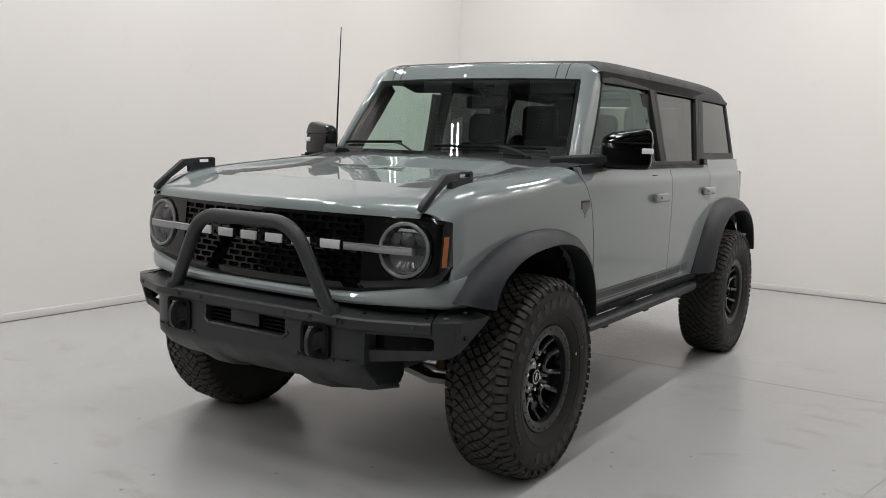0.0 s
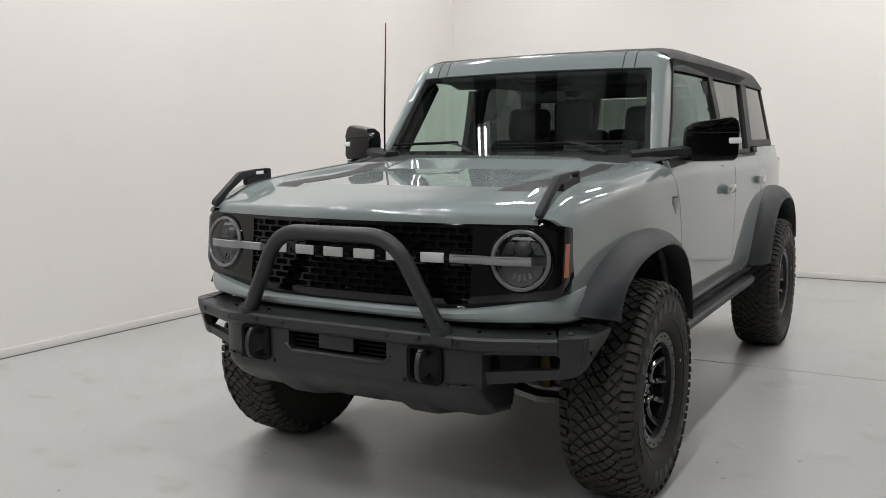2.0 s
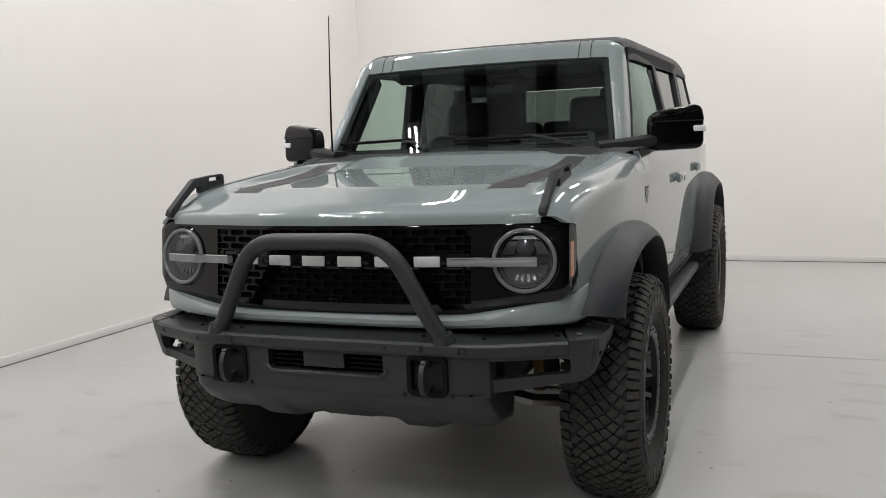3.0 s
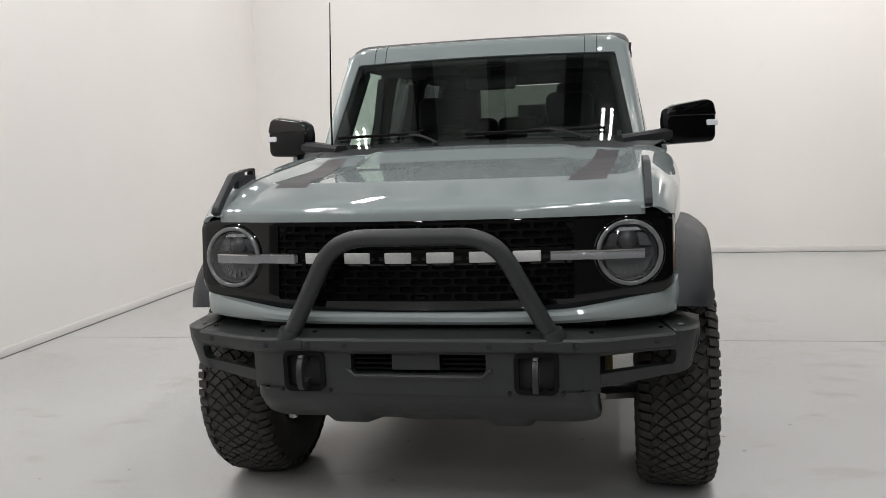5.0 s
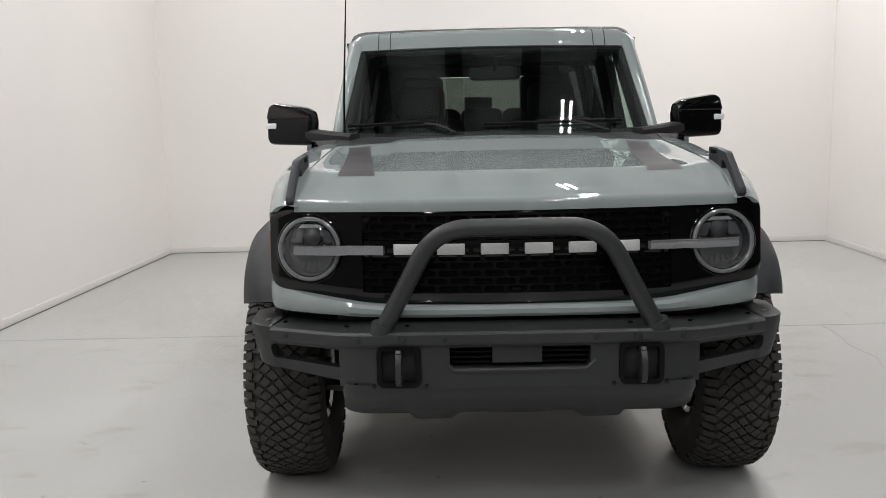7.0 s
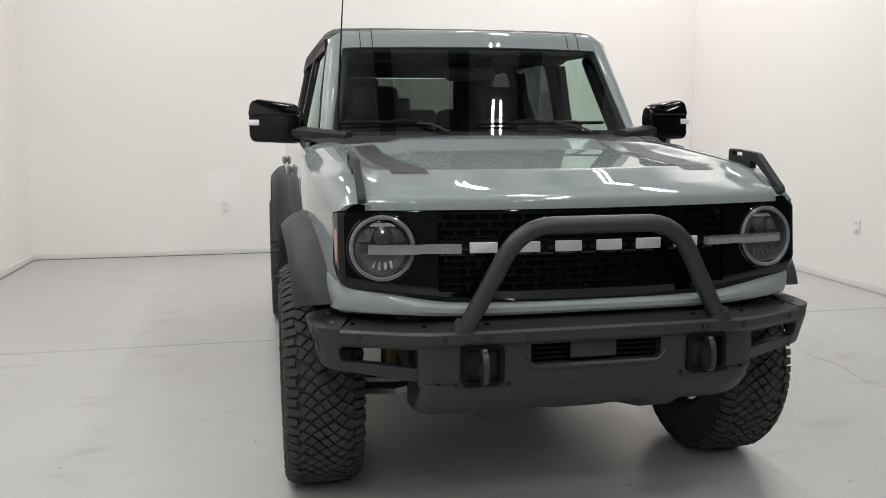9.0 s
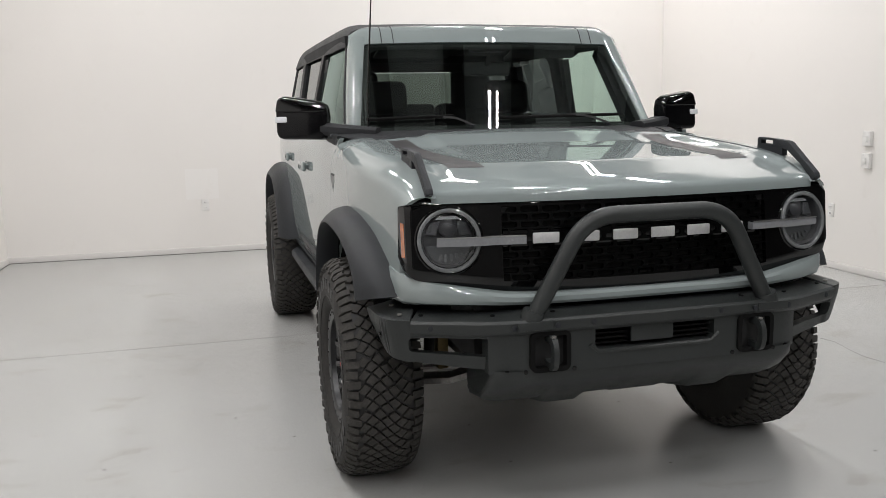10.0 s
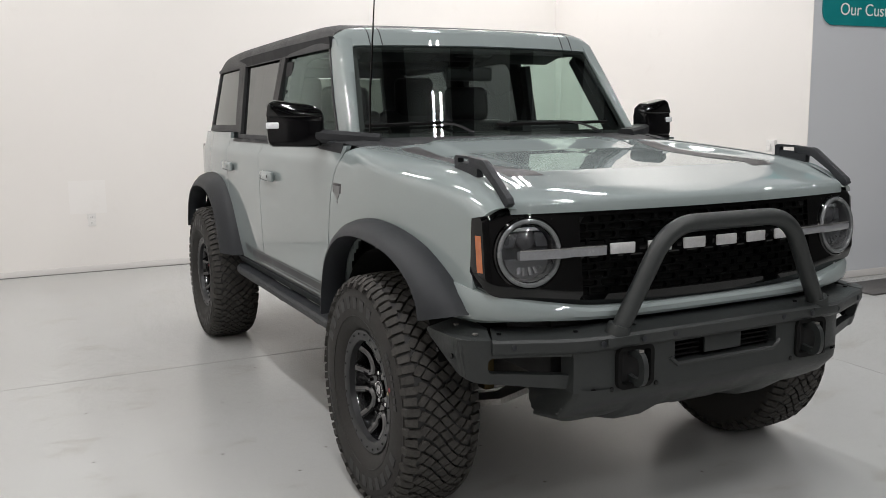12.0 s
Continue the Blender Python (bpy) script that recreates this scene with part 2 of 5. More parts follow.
def smooth_path(pts, steps=6):
    """A Catmull-Rom line through points."""
    P = [Vector(p) for p in pts]
    P = [P[0] * 2 - P[1]] + P + [P[-1] * 2 - P[-2]]
    out = []
    for i in range(1, len(P) - 2):
        a, b, c, d = P[i - 1:i + 3]
        for s in range(steps):
            t = s / steps
            out.append(0.5 * ((2 * b) + (c - a) * t + (2 * a - 5 * b + 4 * c - d) * t * t + (3 * b - 3 * c + d - a) * t ** 3))
    out.append(P[-2])
    return out


def bend(pts, r, steps=6):
    """A line with its corners rounded to about the radius r."""
    P = [Vector(p) for p in pts]
    out = [P[0]]
    for a, b, c in zip(P, P[1:], P[2:]):
        u, v = (a - b).normalized(), (c - b).normalized()
        d = min(r, (a - b).length * 0.49, (c - b).length * 0.49)
        p, q = b + u * d, b + v * d
        for s in range(steps + 1):
            t = s / steps
            out.append(p * (1 - t) ** 2 + b * 2 * t * (1 - t) + q * t * t)
    return out + [P[-1]]


def sweep(pts, section, bm=None, up=(0, 0, 1), cap=True, closed=False):
    """A closed section of (side, up) carried along a line; section may be a function of the way 0..1."""
    bm = bm or bmesh.new()
    P = [Vector(p) for p in pts]
    rings = []
    for i, p in enumerate(P):
        d = (P[min(i + 1, len(P) - 1)] - P[max(i - 1, 0)]).normalized()
        side = d.cross(Vector(up))
        side = side.normalized() if side.length > 1e-6 else Vector((1, 0, 0))
        u = side.cross(d).normalized()
        sec = section(i / (len(P) - 1)) if callable(section) else section
        rings.append([bm.verts.new(p + side * a + u * b) for a, b in sec])
    m = len(rings[0])
    for r, s in zip(rings, rings[1:]):
        for i in range(m):
            bm.faces.new((r[i], r[(i + 1) % m], s[(i + 1) % m], s[i]))
    if cap:
        bm.faces.new(rings[0][::-1])
        bm.faces.new(rings[-1])
    return bm


def tube(pts, r, n=12, bm=None, up=(0, 0, 1)):
    return sweep(pts, [(r * math.cos(2 * math.pi * k / n), r * math.sin(2 * math.pi * k / n)) for k in range(n)], bm, up)


def sheet(f, us, vs, keep=None, depth=0.0, way=(1, 0, 0), bm=None):
    """A skin of points f(u, v), with its rim turned in by depth against way."""
    bm = bm or bmesh.new()
    g = [[bm.verts.new(f(u, v)) for v in vs] for u in us]
    for i in range(len(us) - 1):
        for j in range(len(vs) - 1):
            if keep is None or keep((us[i] + us[i + 1]) / 2, (vs[j] + vs[j + 1]) / 2):
                bm.faces.new((g[i][j], g[i + 1][j], g[i + 1][j + 1], g[i][j + 1]))
    bmesh.ops.delete(bm, geom=[v for v in bm.verts if not v.link_faces], context="VERTS")
    if depth:
        es = [e for e in bm.edges if len(e.link_faces) == 1]
        r = bmesh.ops.extrude_edge_only(bm, edges=es)
        vv = [v for v in r["geom"] if isinstance(v, bmesh.types.BMVert)]
        bmesh.ops.translate(bm, verts=vv, vec=-Vector(way) * depth)
    return bm


def span(a, b, n):
    return [a + (b - a) * i / n for i in range(n + 1)]


def lerp(x, table):
    """Straight-line reading of a table of (x, y)."""
    if x <= table[0][0]:
        return table[0][1]
    for (a, p), (b, q) in zip(table, table[1:]):
        if x <= b:
            return p + (q - p) * (x - a) / (b - a)
    return table[-1][1]


def ease(x, table):
    """Smooth reading of a table of (x, y)."""
    n = len(table)
    if x <= table[0][0]:
        return table[0][1]
    if x >= table[-1][0]:
        return table[-1][1]
    for i in range(n - 1):
        (a, p), (b, q) = table[i], table[i + 1]
        if x <= b:
            s0 = (q - p) / (b - a) if i == 0 else (q - table[i - 1][1]) / (b - table[i - 1][0])
            s1 = (q - p) / (b - a) if i == n - 2 else (table[i + 2][1] - p) / (table[i + 2][0] - a)
            h, t = b - a, (x - a) / (b - a)
            return (2 * t ** 3 - 3 * t * t + 1) * p + (t ** 3 - 2 * t * t + t) * h * s0 + (3 * t * t - 2 * t ** 3) * q + (t ** 3 - t * t) * h * s1


def mirrored(bm):
    """The same on the other side of the car."""
    c = bm.copy()
    for v in c.verts:
        v.co.x = -v.co.x
    bmesh.ops.reverse_faces(c, faces=c.faces)
    return c


def pair(name, bm, material, parent, label="", **kw):
    """The part on both sides of the car."""
    o = mirrored(bm)
    return part(name, bm, material, parent, label, **kw), part(name, o, material, parent, label, **kw)


def moved(bm, m):
    bmesh.ops.transform(bm, matrix=m, verts=bm.verts)
    return bm

# ---- the bay ----
BACK, RIGHT, TOPZ = 6.052, 3.904, 5.2


def slab(name, x0, x1, y0, y1, z0, z1, material, label):
    return solo(name, cube(x0, x1, y0, y1, z0, z1), material, label, "wall", kind="structure", smooth=False)


# unseen floor; dim light out there is put into its darker grey
solo("floor_south", cube(-8, 12, -12, -5.603, -0.2, -0.002), FARFLOOR, "bare concrete floor beyond the bay", "floor", kind="structure", smooth=False)
solo("floor", cube(-8, 12, -5.6, 7, -0.2, 0.0), FLOOR, "grey painted concrete floor with scuffs and a satin gloss", "floor", kind="structure", smooth=False)
# left wall leans a little off the car's line: its face runs through these two ends
LW = [(-3.943, -12.0), (-3.3715, BACK)]
# unseen place where the white wall turns dark, set for bounce and reflections
WEND = -4.4
WALL_END = 2.262


def left_face(y):
    return LW[0][0] + (LW[1][0] - LW[0][0]) * (y - LW[0][1]) / (LW[1][1] - LW[0][1])


def grey_face(x):
    """Face of the grey wall that turns away at the outside corner."""
    return WALL_END - 0.05 * (x - RIGHT)


bm = bmesh.new()
prism(bm, [(left_face(WEND), WEND, 0.003), (left_face(BACK), BACK, 0.003), (-4.1, BACK, 0.003), (-4.1, WEND, 0.003)], (0, 0, TOPZ))
solo("wall_west", bm, WALL, "smooth white painted wall with faint smudges", "wall", kind="structure", smooth=False)
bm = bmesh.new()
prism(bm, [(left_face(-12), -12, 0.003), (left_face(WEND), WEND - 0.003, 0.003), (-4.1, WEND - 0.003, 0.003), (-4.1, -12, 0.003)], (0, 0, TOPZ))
solo("wall_southwest", bm, SHADEWALL, "plain dim wall beyond the photo bay", "wall", kind="structure", smooth=False)
slab("wall_north", -4.1, 4.15, BACK, BACK + 0.2, 0.003, TOPZ, WALL, "smooth white painted back wall")
bm = bmesh.new()
prism(bm, [(RIGHT, WALL_END, 0.003), (RIGHT, BACK - 0.003, 0.003), (RIGHT + 0.24, BACK - 0.003, 0.003), (RIGHT + 0.24, WALL_END + 0.16, 0.003), (RIGHT + 0.003, WALL_END, 0.003)], (0, 0, TOPZ))
solo("wall_east", bm, WALL, "white painted wall ending in an outside corner", "wall", kind="structure", smooth=False)
bm = bmesh.new()
prism(bm, [(RIGHT + 0.006, grey_face(RIGHT + 0.006), 0.003), (12, grey_face(12), 0.003), (12, grey_face(12) + 0.15, 0.003), (RIGHT + 0.006, WALL_END + 0.15, 0.003)], (0, 0, TOPZ))
solo("wall_northeast", bm, GREYWALL, "light grey painted wall with a teal sign", "wall", kind="structure", smooth=False)
slab("wall_far_east", 11.8, 12, -12, grey_face(12) - 0.02, 0.003, TOPZ, SHADEWALL, "plain white wall")
slab("wall_south", -3.9, 11.79, -12.0, -11.8, 0.003, TOPZ, SOUTHSHADE, "plain dim wall behind the bay")
# ceiling deck with its steel beams, in one mesh
bm = cube(-8, 12, -12, 7, TOPZ + 0.01, TOPZ + 0.2)
nd = len(bm.faces)
for k in range(16):
    x = -3.2 + 0.96 * k
    box(bm, x - 0.10, x + 0.10, -11.7, 6.1, TOPZ - 0.28, TOPZ)
for y in (-8.4, -4.2, 0.55, 4.0):
    box(bm, -3.5, 11.5, y - 0.14, y + 0.14, TOPZ - 0.42, TOPZ - 0.005)
bm.faces.ensure_lookup_table()
for f in bm.faces[nd:]:
    f.material_index = 1
solo("ceiling", bm, DECK, "dark painted metal ceiling deck with steel beams", "ceiling", kind="structure", smooth=False).data.materials.append(BEAM)


def skirting(name, pts, h=0.062, d=0.014):
    sec = [(0, 0.003), (d, 0.003), (d, h - 0.012), (d - 0.006, h), (0, h)]
    return solo(name, sweep(pts, sec), SKIRT, "white painted skirting board along the wall foot", "skirting", kind="structure")


skirting("baseboard_west", [(left_face(WEND), WEND, 0), (left_face(BACK), BACK, 0)])
skirting("baseboard_north", [(left_face(BACK), BACK - 0.001, 0), (RIGHT, BACK - 0.001, 0)])
skirting("baseboard_east", [(RIGHT - 0.001, BACK - 0.015, 0), (RIGHT - 0.001, WALL_END + 0.002, 0)])
skirting("baseboard_northeast", [(RIGHT + 0.003, grey_face(RIGHT) - 0.001, 0), (11.7, grey_face(11.7) - 0.001, 0)])
# dark line at the wall foot
for nm, a, b in (("joint_west", (left_face(-11.7) + 0.018, -11.7), (left_face(6.0) + 0.018, 6.03)), ("joint_north", (-3.35, BACK - 0.02), (RIGHT - 0.02, BACK - 0.02))):
    solo(nm, sweep([(*a, 0.0), (*b, 0.0)], [(-0.004, -0.01), (0.004, -0.01), (0.004, 0.004), (-0.004, 0.004)]), WALLJOINT, "dark dirt line at the wall foot", "joint", kind="structure")
# saw-cut joints in the floor
solo("floor_joint", sweep([(-3.47, 2.20, 0), (RIGHT, 2.235, 0)], [(-0.004, -0.01), (0.004, -0.01), (0.004, 0.0012), (-0.004, 0.0012)]), JOINT, "thin saw-cut joint across the floor", "joint", kind="structure")
pts = [(2.26 + 0.02 * math.sin(i * 1.7) + 0.015 * math.sin(i * 4.1) - 0.16 * (i / 24), 2.21 - i * 0.16, 0) for i in range(25)]
solo("floor_crack", sweep(pts, [(-0.003, -0.01), (0.003, -0.01), (0.003, 0.001), (-0.003, 0.001)]), JOINT, "hairline crack in the painted floor", "crack", kind="structure")

# cover plates and the patch of fresh paint
def cover(name, at, w, h, toward, label, cat, holes):
    t = thing(name, label, cat, at=at)
    t.rotation_euler = (0, 0, toward)
    part("plate", cube(-w / 2, w / 2, -0.008, 0.0, -h / 2, h / 2, 0.003), PLATE, t)
    for z in holes:
        part("socket", cube(-0.017, 0.017, -0.0115, -0.0085, z - 0.014, z + 0.014, 0.001), PLATE, t)
        for dx in (-0.007, 0.007):
            part("slot", cube(dx - 0.0015, dx + 0.0015, -0.0125, -0.0116, z - 0.006, z + 0.006), SLOT, t)
    return t


cover("wall_outlet", (-1.426, BACK - 0.001, 0.506), 0.075, 0.12, 0, "white double socket on the back wall", "outlet", (-0.028, 0.028))
cover("wall_outlet", (RIGHT - 0.001, 3.04, 0.515), 0.075, 0.12, radians(-90), "white double socket on the side wall", "outlet", (-0.028, 0.028))
for z in (1.152, 0.968):
    t = thing("switch_box", "white surface box with a rocker switch", "switch", "switch boxes", (RIGHT - 0.001, 2.63, z))
    part("box", cube(-0.035, 0.0, -0.045, 0.045, -0.062, 0.062, 0.004), PLATE, t)
    part("rocker", cube(-0.042, -0.036, -0.012, 0.012, -0.028, 0.028, 0.002), PLATE, t)
solo("paint_patch", cube(-1.614, -1.283, BACK - 0.0035, BACK - 0.0005, 0.569, 0.886), PATCH, "square of fresh brighter paint on the wall", "paint patch", kind="structure", smooth=False)

# sign on the grey wall
sign = thing("wall_sign", "teal rounded wall sign with white lettering", "sign", at=(3.995, grey_face(3.995) - 0.001, 2.165))
sign.rotation_euler = (0, 0, math.atan(-0.05))
pts = []
for cx, cz, a0 in ((2.5, 0.75, 0), (0.12, 0.75, 90), (0.12, 0.12, 180), (2.5, 0.12, 270)):
    pts += [(cx + 0.12 * math.cos(radians(a0 + 15 * k)), 0, cz + 0.12 * math.sin(radians(a0 + 15 * k))) for k in range(7)]
part("panel", prism(bmesh.new(), pts, (0, -0.012, 0)), TEAL, sign)
cu = bpy.data.curves.new("lettering", "FONT")
cu.body, cu.size, cu.extrude = "Our Custo", 0.142, 0.001
tx = new("lettering_source", cu)
dg = bpy.context.evaluated_depsgraph_get()
me = bpy.data.meshes.new_from_object(tx.evaluated_get(dg))
bpy.data.objects.remove(tx)
me.materials.append(SIGNWHITE)
lt = new("lettering", me)
lt.parent = sign
lt.location, lt.rotation_euler = (0.185, -0.0145, 0.085), (radians(90), 0, 0)
# dark floor mat beyond the corner
solo("floor_mat", cube(3.98, 7.0, 1.60, 2.02, 0.001, 0.013, 0.004), MATBLACK, "dark rubber floor mat by the grey wall", "mat")

# twin-tube ceiling fixtures, the added fill ones among them
for x, y in LAMPS:
    t = thing("ceiling_light", "white twin-tube ceiling light, lit", "ceiling light", "ceiling lights", (x, y, LAMP_Z))
    bm = cube(-0.09, 0.09, -0.62, 0.62, 0.03, 0.085, 0.006)
    part("housing", bm, HOUSING, t)
    for dy in (-0.5, 0.5):
        part("hanger", tube([(0, dy, 0.08), (0, dy, TOPZ - LAMP_Z)], 0.004, 6), HOUSING, t)
    for dx in (-0.05, 0.05):
        ld = bpy.data.lights.new("tube", "AREA")
        ld.shape, ld.size, ld.size_y = "RECTANGLE", 0.03, 1.18
        ld.energy, ld.color = LAMP_WATTS / 2, LAMP_COLOUR
        lo = new("tube", ld)
        lo.parent = t
        lo.location = (dx, 0, 0.02)

# ---- wheels: built once about the x axis, outside towards +x ----
def tyre_mesh():
    half = [(0.224, 0.098), (0.236, 0.120), (0.258, 0.138), (0.295, 0.150), (0.33, 0.152), (0.368, 0.148), (0.396, 0.139), (0.413, 0.126), (0.425, 0.102), (0.427, 0.058), (0.427, 0.0)]
    prof = half + [(r, -x) for r, x in half[-2::-1]] + [(0.205, -0.085), (0.205, 0.085)]
    bm = revolve(prof, 96, closed=True)
    # fine rib rings on the outer sidewall
    for r, x in ((0.288, 0.1485), (0.386, 0.1430)):
        revolve([(r - 0.003, x - 0.003), (r - 0.002, x + 0.0015), (r + 0.002, x + 0.0015), (r + 0.003, x - 0.003)], 96, bm)
    tread = revolve([(0.4, -0.001), (0.4, 0.001)], 3)
    bmesh.ops.delete(tread, geom=list(tread.verts), context="VERTS")
    carcass, bm = bm, tread
    rows = 54
    p = 2 * math.pi / rows

    def lug(poly, top=0.4425, base=0.422):
        """poly: (angle, across); a raised block of tread."""
        up, dn = [], []
        cu, cv = sum(a for a, _ in poly) / len(poly), sum(b for _, b in poly) / len(poly)
        for a, v in poly:
            r = top - 0.018 * (abs(v) / 0.14) ** 2.5
            up.append(bm.verts.new((v, r * math.cos(a), r * math.sin(a))))
            a2, v2 = cu + (a - cu) * 1.05, cv + (v - cv) * 1.04
            dn.append(bm.verts.new((v2, base * math.cos(a2), base * math.sin(a2))))
        n = len(poly)
        bm.faces.new(up)
        for i in range(n):
            bm.faces.new((up[i], up[(i + 1) % n], dn[(i + 1) % n], dn[i]))

    # a net of slanting, bowed grooves leaves lozenge-shaped blocks
    shape = [(-0.365, 0.0), (-0.19, -0.195), (-0.03, -0.37), (0.03, -0.37), (0.20, -0.19), (0.365, 0.0), (0.19, 0.195), (0.03, 0.37), (-0.03, 0.37), (-0.20, 0.19)]
    step = 0.0285
    for col in range(-3, 4):
        for k in range(rows):
            a0 = k + (0.5 if col % 2 else 0.0) + 0.04 * math.sin(k * 2.4)
            j = 1 + 0.03 * math.sin(k * 1.9 + col)
            poly = []
            for u, v in shape:
                vv = (col + v * 2 * j) * step
                poly.append((p * (a0 + u + 0.22 * math.sin(vv * 34)), vv))
            lug(poly)
    # shoulder lugs, alternately long and short, which run over the edge
    lugs = 74
    q0 = 2 * math.pi / lugs
    for side in (-1, 1):
        for k in range(lugs):
            a0 = q0 * (k + (0.25 if side > 0 else 0.75))
            v0 = 0.098 if k % 2 else 0.108
            edge = 0.152 if k % 2 else 0.147
            low = 0.396 if k % 2 else 0.412
            ring = []
            for u in (-0.35, 0.35):
                a = a0 + u * q0
                ring.append([bm.verts.new((side * v, r * math.cos(a), r * math.sin(a))) for r, v in ((0.420, v0), (0.4375, v0 + 0.002), (0.430, 0.124), (0.419, edge - 0.010), (low, edge + 0.001), (low - 0.008, 0.134))])
            q, w = ring
            for i in range(5):
                bm.faces.new((q[i], q[i + 1], w[i + 1], w[i]))
            bm.faces.new(q)
            bm.faces.new(w[::-1])
    for v in list(bm.verts) + list(carcass.verts):  # the flat where the tyre bears on the floor
        v.co.z = max(v.co.z, -0.4315)
        v.co.x *= 0.96
    return finish(carcass, angle=28), finish(bm, angle=28)


def arc_bars(bm, r0, r1, x, mid, count, width, gap, thick):
    for k in range(count):
        a = mid + (k - (count - 1) / 2) * (width + gap)
        pts = [(x, r * math.cos(a + s * width / 2), r * math.sin(a + s * width / 2)) for r, s in ((r0, -1), (r0, 0), (r0, 1), (r1, 1), (r1, 0), (r1, -1))]
        prism(bm, pts, (thick, 0, 0))


def bar_mesh(r0, r1, x, width, thick):
    bm = bmesh.new()
    arc_bars(bm, r0, r1, x, 0.0, 1, radians(width), 0.0, thick)
    return finish(bm)


def rim_mesh():
    bm = revolve([(0.222, -0.11), (0.200, -0.10), (0.190, -0.02), (0.187, 0.065), (0.196, 0.096), (0.222, 0.102)], 64)
    revolve([(0.0, 0.050), (0.058, 0.050), (0.078, 0.044), (0.084, 0.028), (0.084, 0.0)], 40, bm)
    for k in range(6):
        a0 = math.pi / 3 * k
        # flat arm between two windows
        pts = []
        for r, s in ((0.07, -0.22), (0.11, -0.16), (0.15, -0.20), (0.192, -0.25), (0.192, 0.25), (0.15, 0.20), (0.11, 0.16), (0.07, 0.22)):
            pts.append((0.030 + max(0, r - 0.1) * 0.35, r * math.cos(a0 + s), r * math.sin(a0 + s)))
        prism(bm, pts, (-0.03, 0, 0), 0.003, 1)
        # raised rib round each window
        w0 = a0 + math.pi / 6
        line = [(0.086, 0.189, -0.285), (0.062, 0.155, -0.27), (0.054, 0.122, -0.235), (0.051, 0.105, -0.12), (0.050, 0.101, 0.0),
                (0.051, 0.105, 0.12), (0.054, 0.122, 0.235), (0.062, 0.155, 0.27), (0.086, 0.189, 0.285)]
        P = smooth_path([(x, r * math.cos(w0 + s), r * math.sin(w0 + s)) for x, r, s in line], 3)
        sec = [(-0.016, -0.030), (0.016, -0.030), (0.0150, 0.003), (0.010, 0.010), (0.0, 0.013), (-0.010, 0.010), (-0.0150, 0.003)]
        sweep(P, sec, bm, up=(1, 0, 0))
        # small outer bridge in the middle of the arm
        a, b = a0 - 0.05, a0 + 0.05
        pts = [(0.058, r * math.cos(t), r * math.sin(t)) for r, t in ((0.125, a), (0.19, a - 0.02), (0.19, b + 0.02), (0.125, b))]
        prism(bm, pts, (-0.02, 0, 0), 0.003, 1)
    return finish(bm)


def ring_mesh():
    bm = revolve([(0.233, 0.100), (0.235, 0.113), (0.231, 0.120), (0.202, 0.119), (0.192, 0.114), (0.188, 0.092)], 72)
    return finish(bm)


def bolts_mesh(r, x, n, size, h, ph=0.0):
    bm = bmesh.new()
    for k in range(n):
        a = 2 * math.pi * k / n + ph
        c = Vector((x, r * math.cos(a), r * math.sin(a)))
        pts = [c + Vector((0, size * math.cos(t * math.pi / 3), size * math.sin(t * math.pi / 3))) for t in range(6)]
        prism(bm, pts, (h, 0, 0), size * 0.25, 1)
    return finish(bm)


CARCASS, TREAD = tyre_mesh()
WHEEL_MESHES = [("tyre", CARCASS, RUBBER, "chunky black mud-terrain tyre"), ("bead_ring", ring_mesh(), RING, "satin grey bolted ring")]
TREAD.materials.append(LUG)
BOLT = bolts_mesh(0.0, 0.0, 1, 0.0045, 0.004)
BOLT.materials.append(DARK)
BARS = (bar_mesh(0.316, 0.360, 0.1420, 6.2, 0.0042), bar_mesh(0.330, 0.350, 0.1435, 3.0, 0.0038))
for me_ in BARS:
    me_.materials.append(LETTERGROOVE)
RIM = rim_mesh()
RIM.materials.append(WHEEL)
for _, me_, ma_, _ in WHEEL_MESHES:
    me_.materials.append(ma_)
CARCASS.materials.append(LETTERGROOVE)  # darker rubber paints in the shade between the blocks
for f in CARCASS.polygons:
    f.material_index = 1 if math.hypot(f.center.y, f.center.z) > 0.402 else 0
NUT = bolts_mesh(0.0, 0.0, 1, 0.0095, 0.024)
NUT.materials.append(CHROME)
CAP = finish(revolve([(0.034, 0.040), (0.034, 0.062), (0.030, 0.066), (0.027, 0.063), (0.0, 0.064)], 32))
CAP.materials.append(GLOSS)
CAPRING = finish(revolve([(0.0315, 0.0625), (0.0315, 0.0670), (0.0280, 0.0670), (0.0280, 0.0625)], 32, closed=True))
CAPRING.materials.append(CHROME)
CAPMARK = finish(box(bmesh.new(), 0.0645, 0.0665, -0.012, 0.012, -0.016, 0.016, 0.004))
CAPMARK.materials.append(CHROME)
# brake disc, drawn out to the barrel as dark backing for the windows
DISC = finish(revolve([(0.05, -0.03), (0.184, -0.03), (0.184, -0.052), (0.05, -0.052)], 48, closed=True))
DISC.materials.append(surface("brake_iron", (0.05, 0.047, 0.045), 0.4, metal=0.8, var=0.2))
DOT1 = finish(revolve([(0.0, 0.0), (0.006, 0.0), (0.006, 0.0012), (0.0, 0.0012)], 12))
DOT1.materials.append(surface("yellow_paint_dot", (0.5, 0.42, 0.22), 0.6))
DOT2 = finish(revolve([(0.0, 0.0), (0.008, 0.0), (0.008, 0.0012), (0.0, 0.0012)], 12))
DOT2.materials.append(surface("red_paint_dot", (0.22, 0.035, 0.035), 0.7))


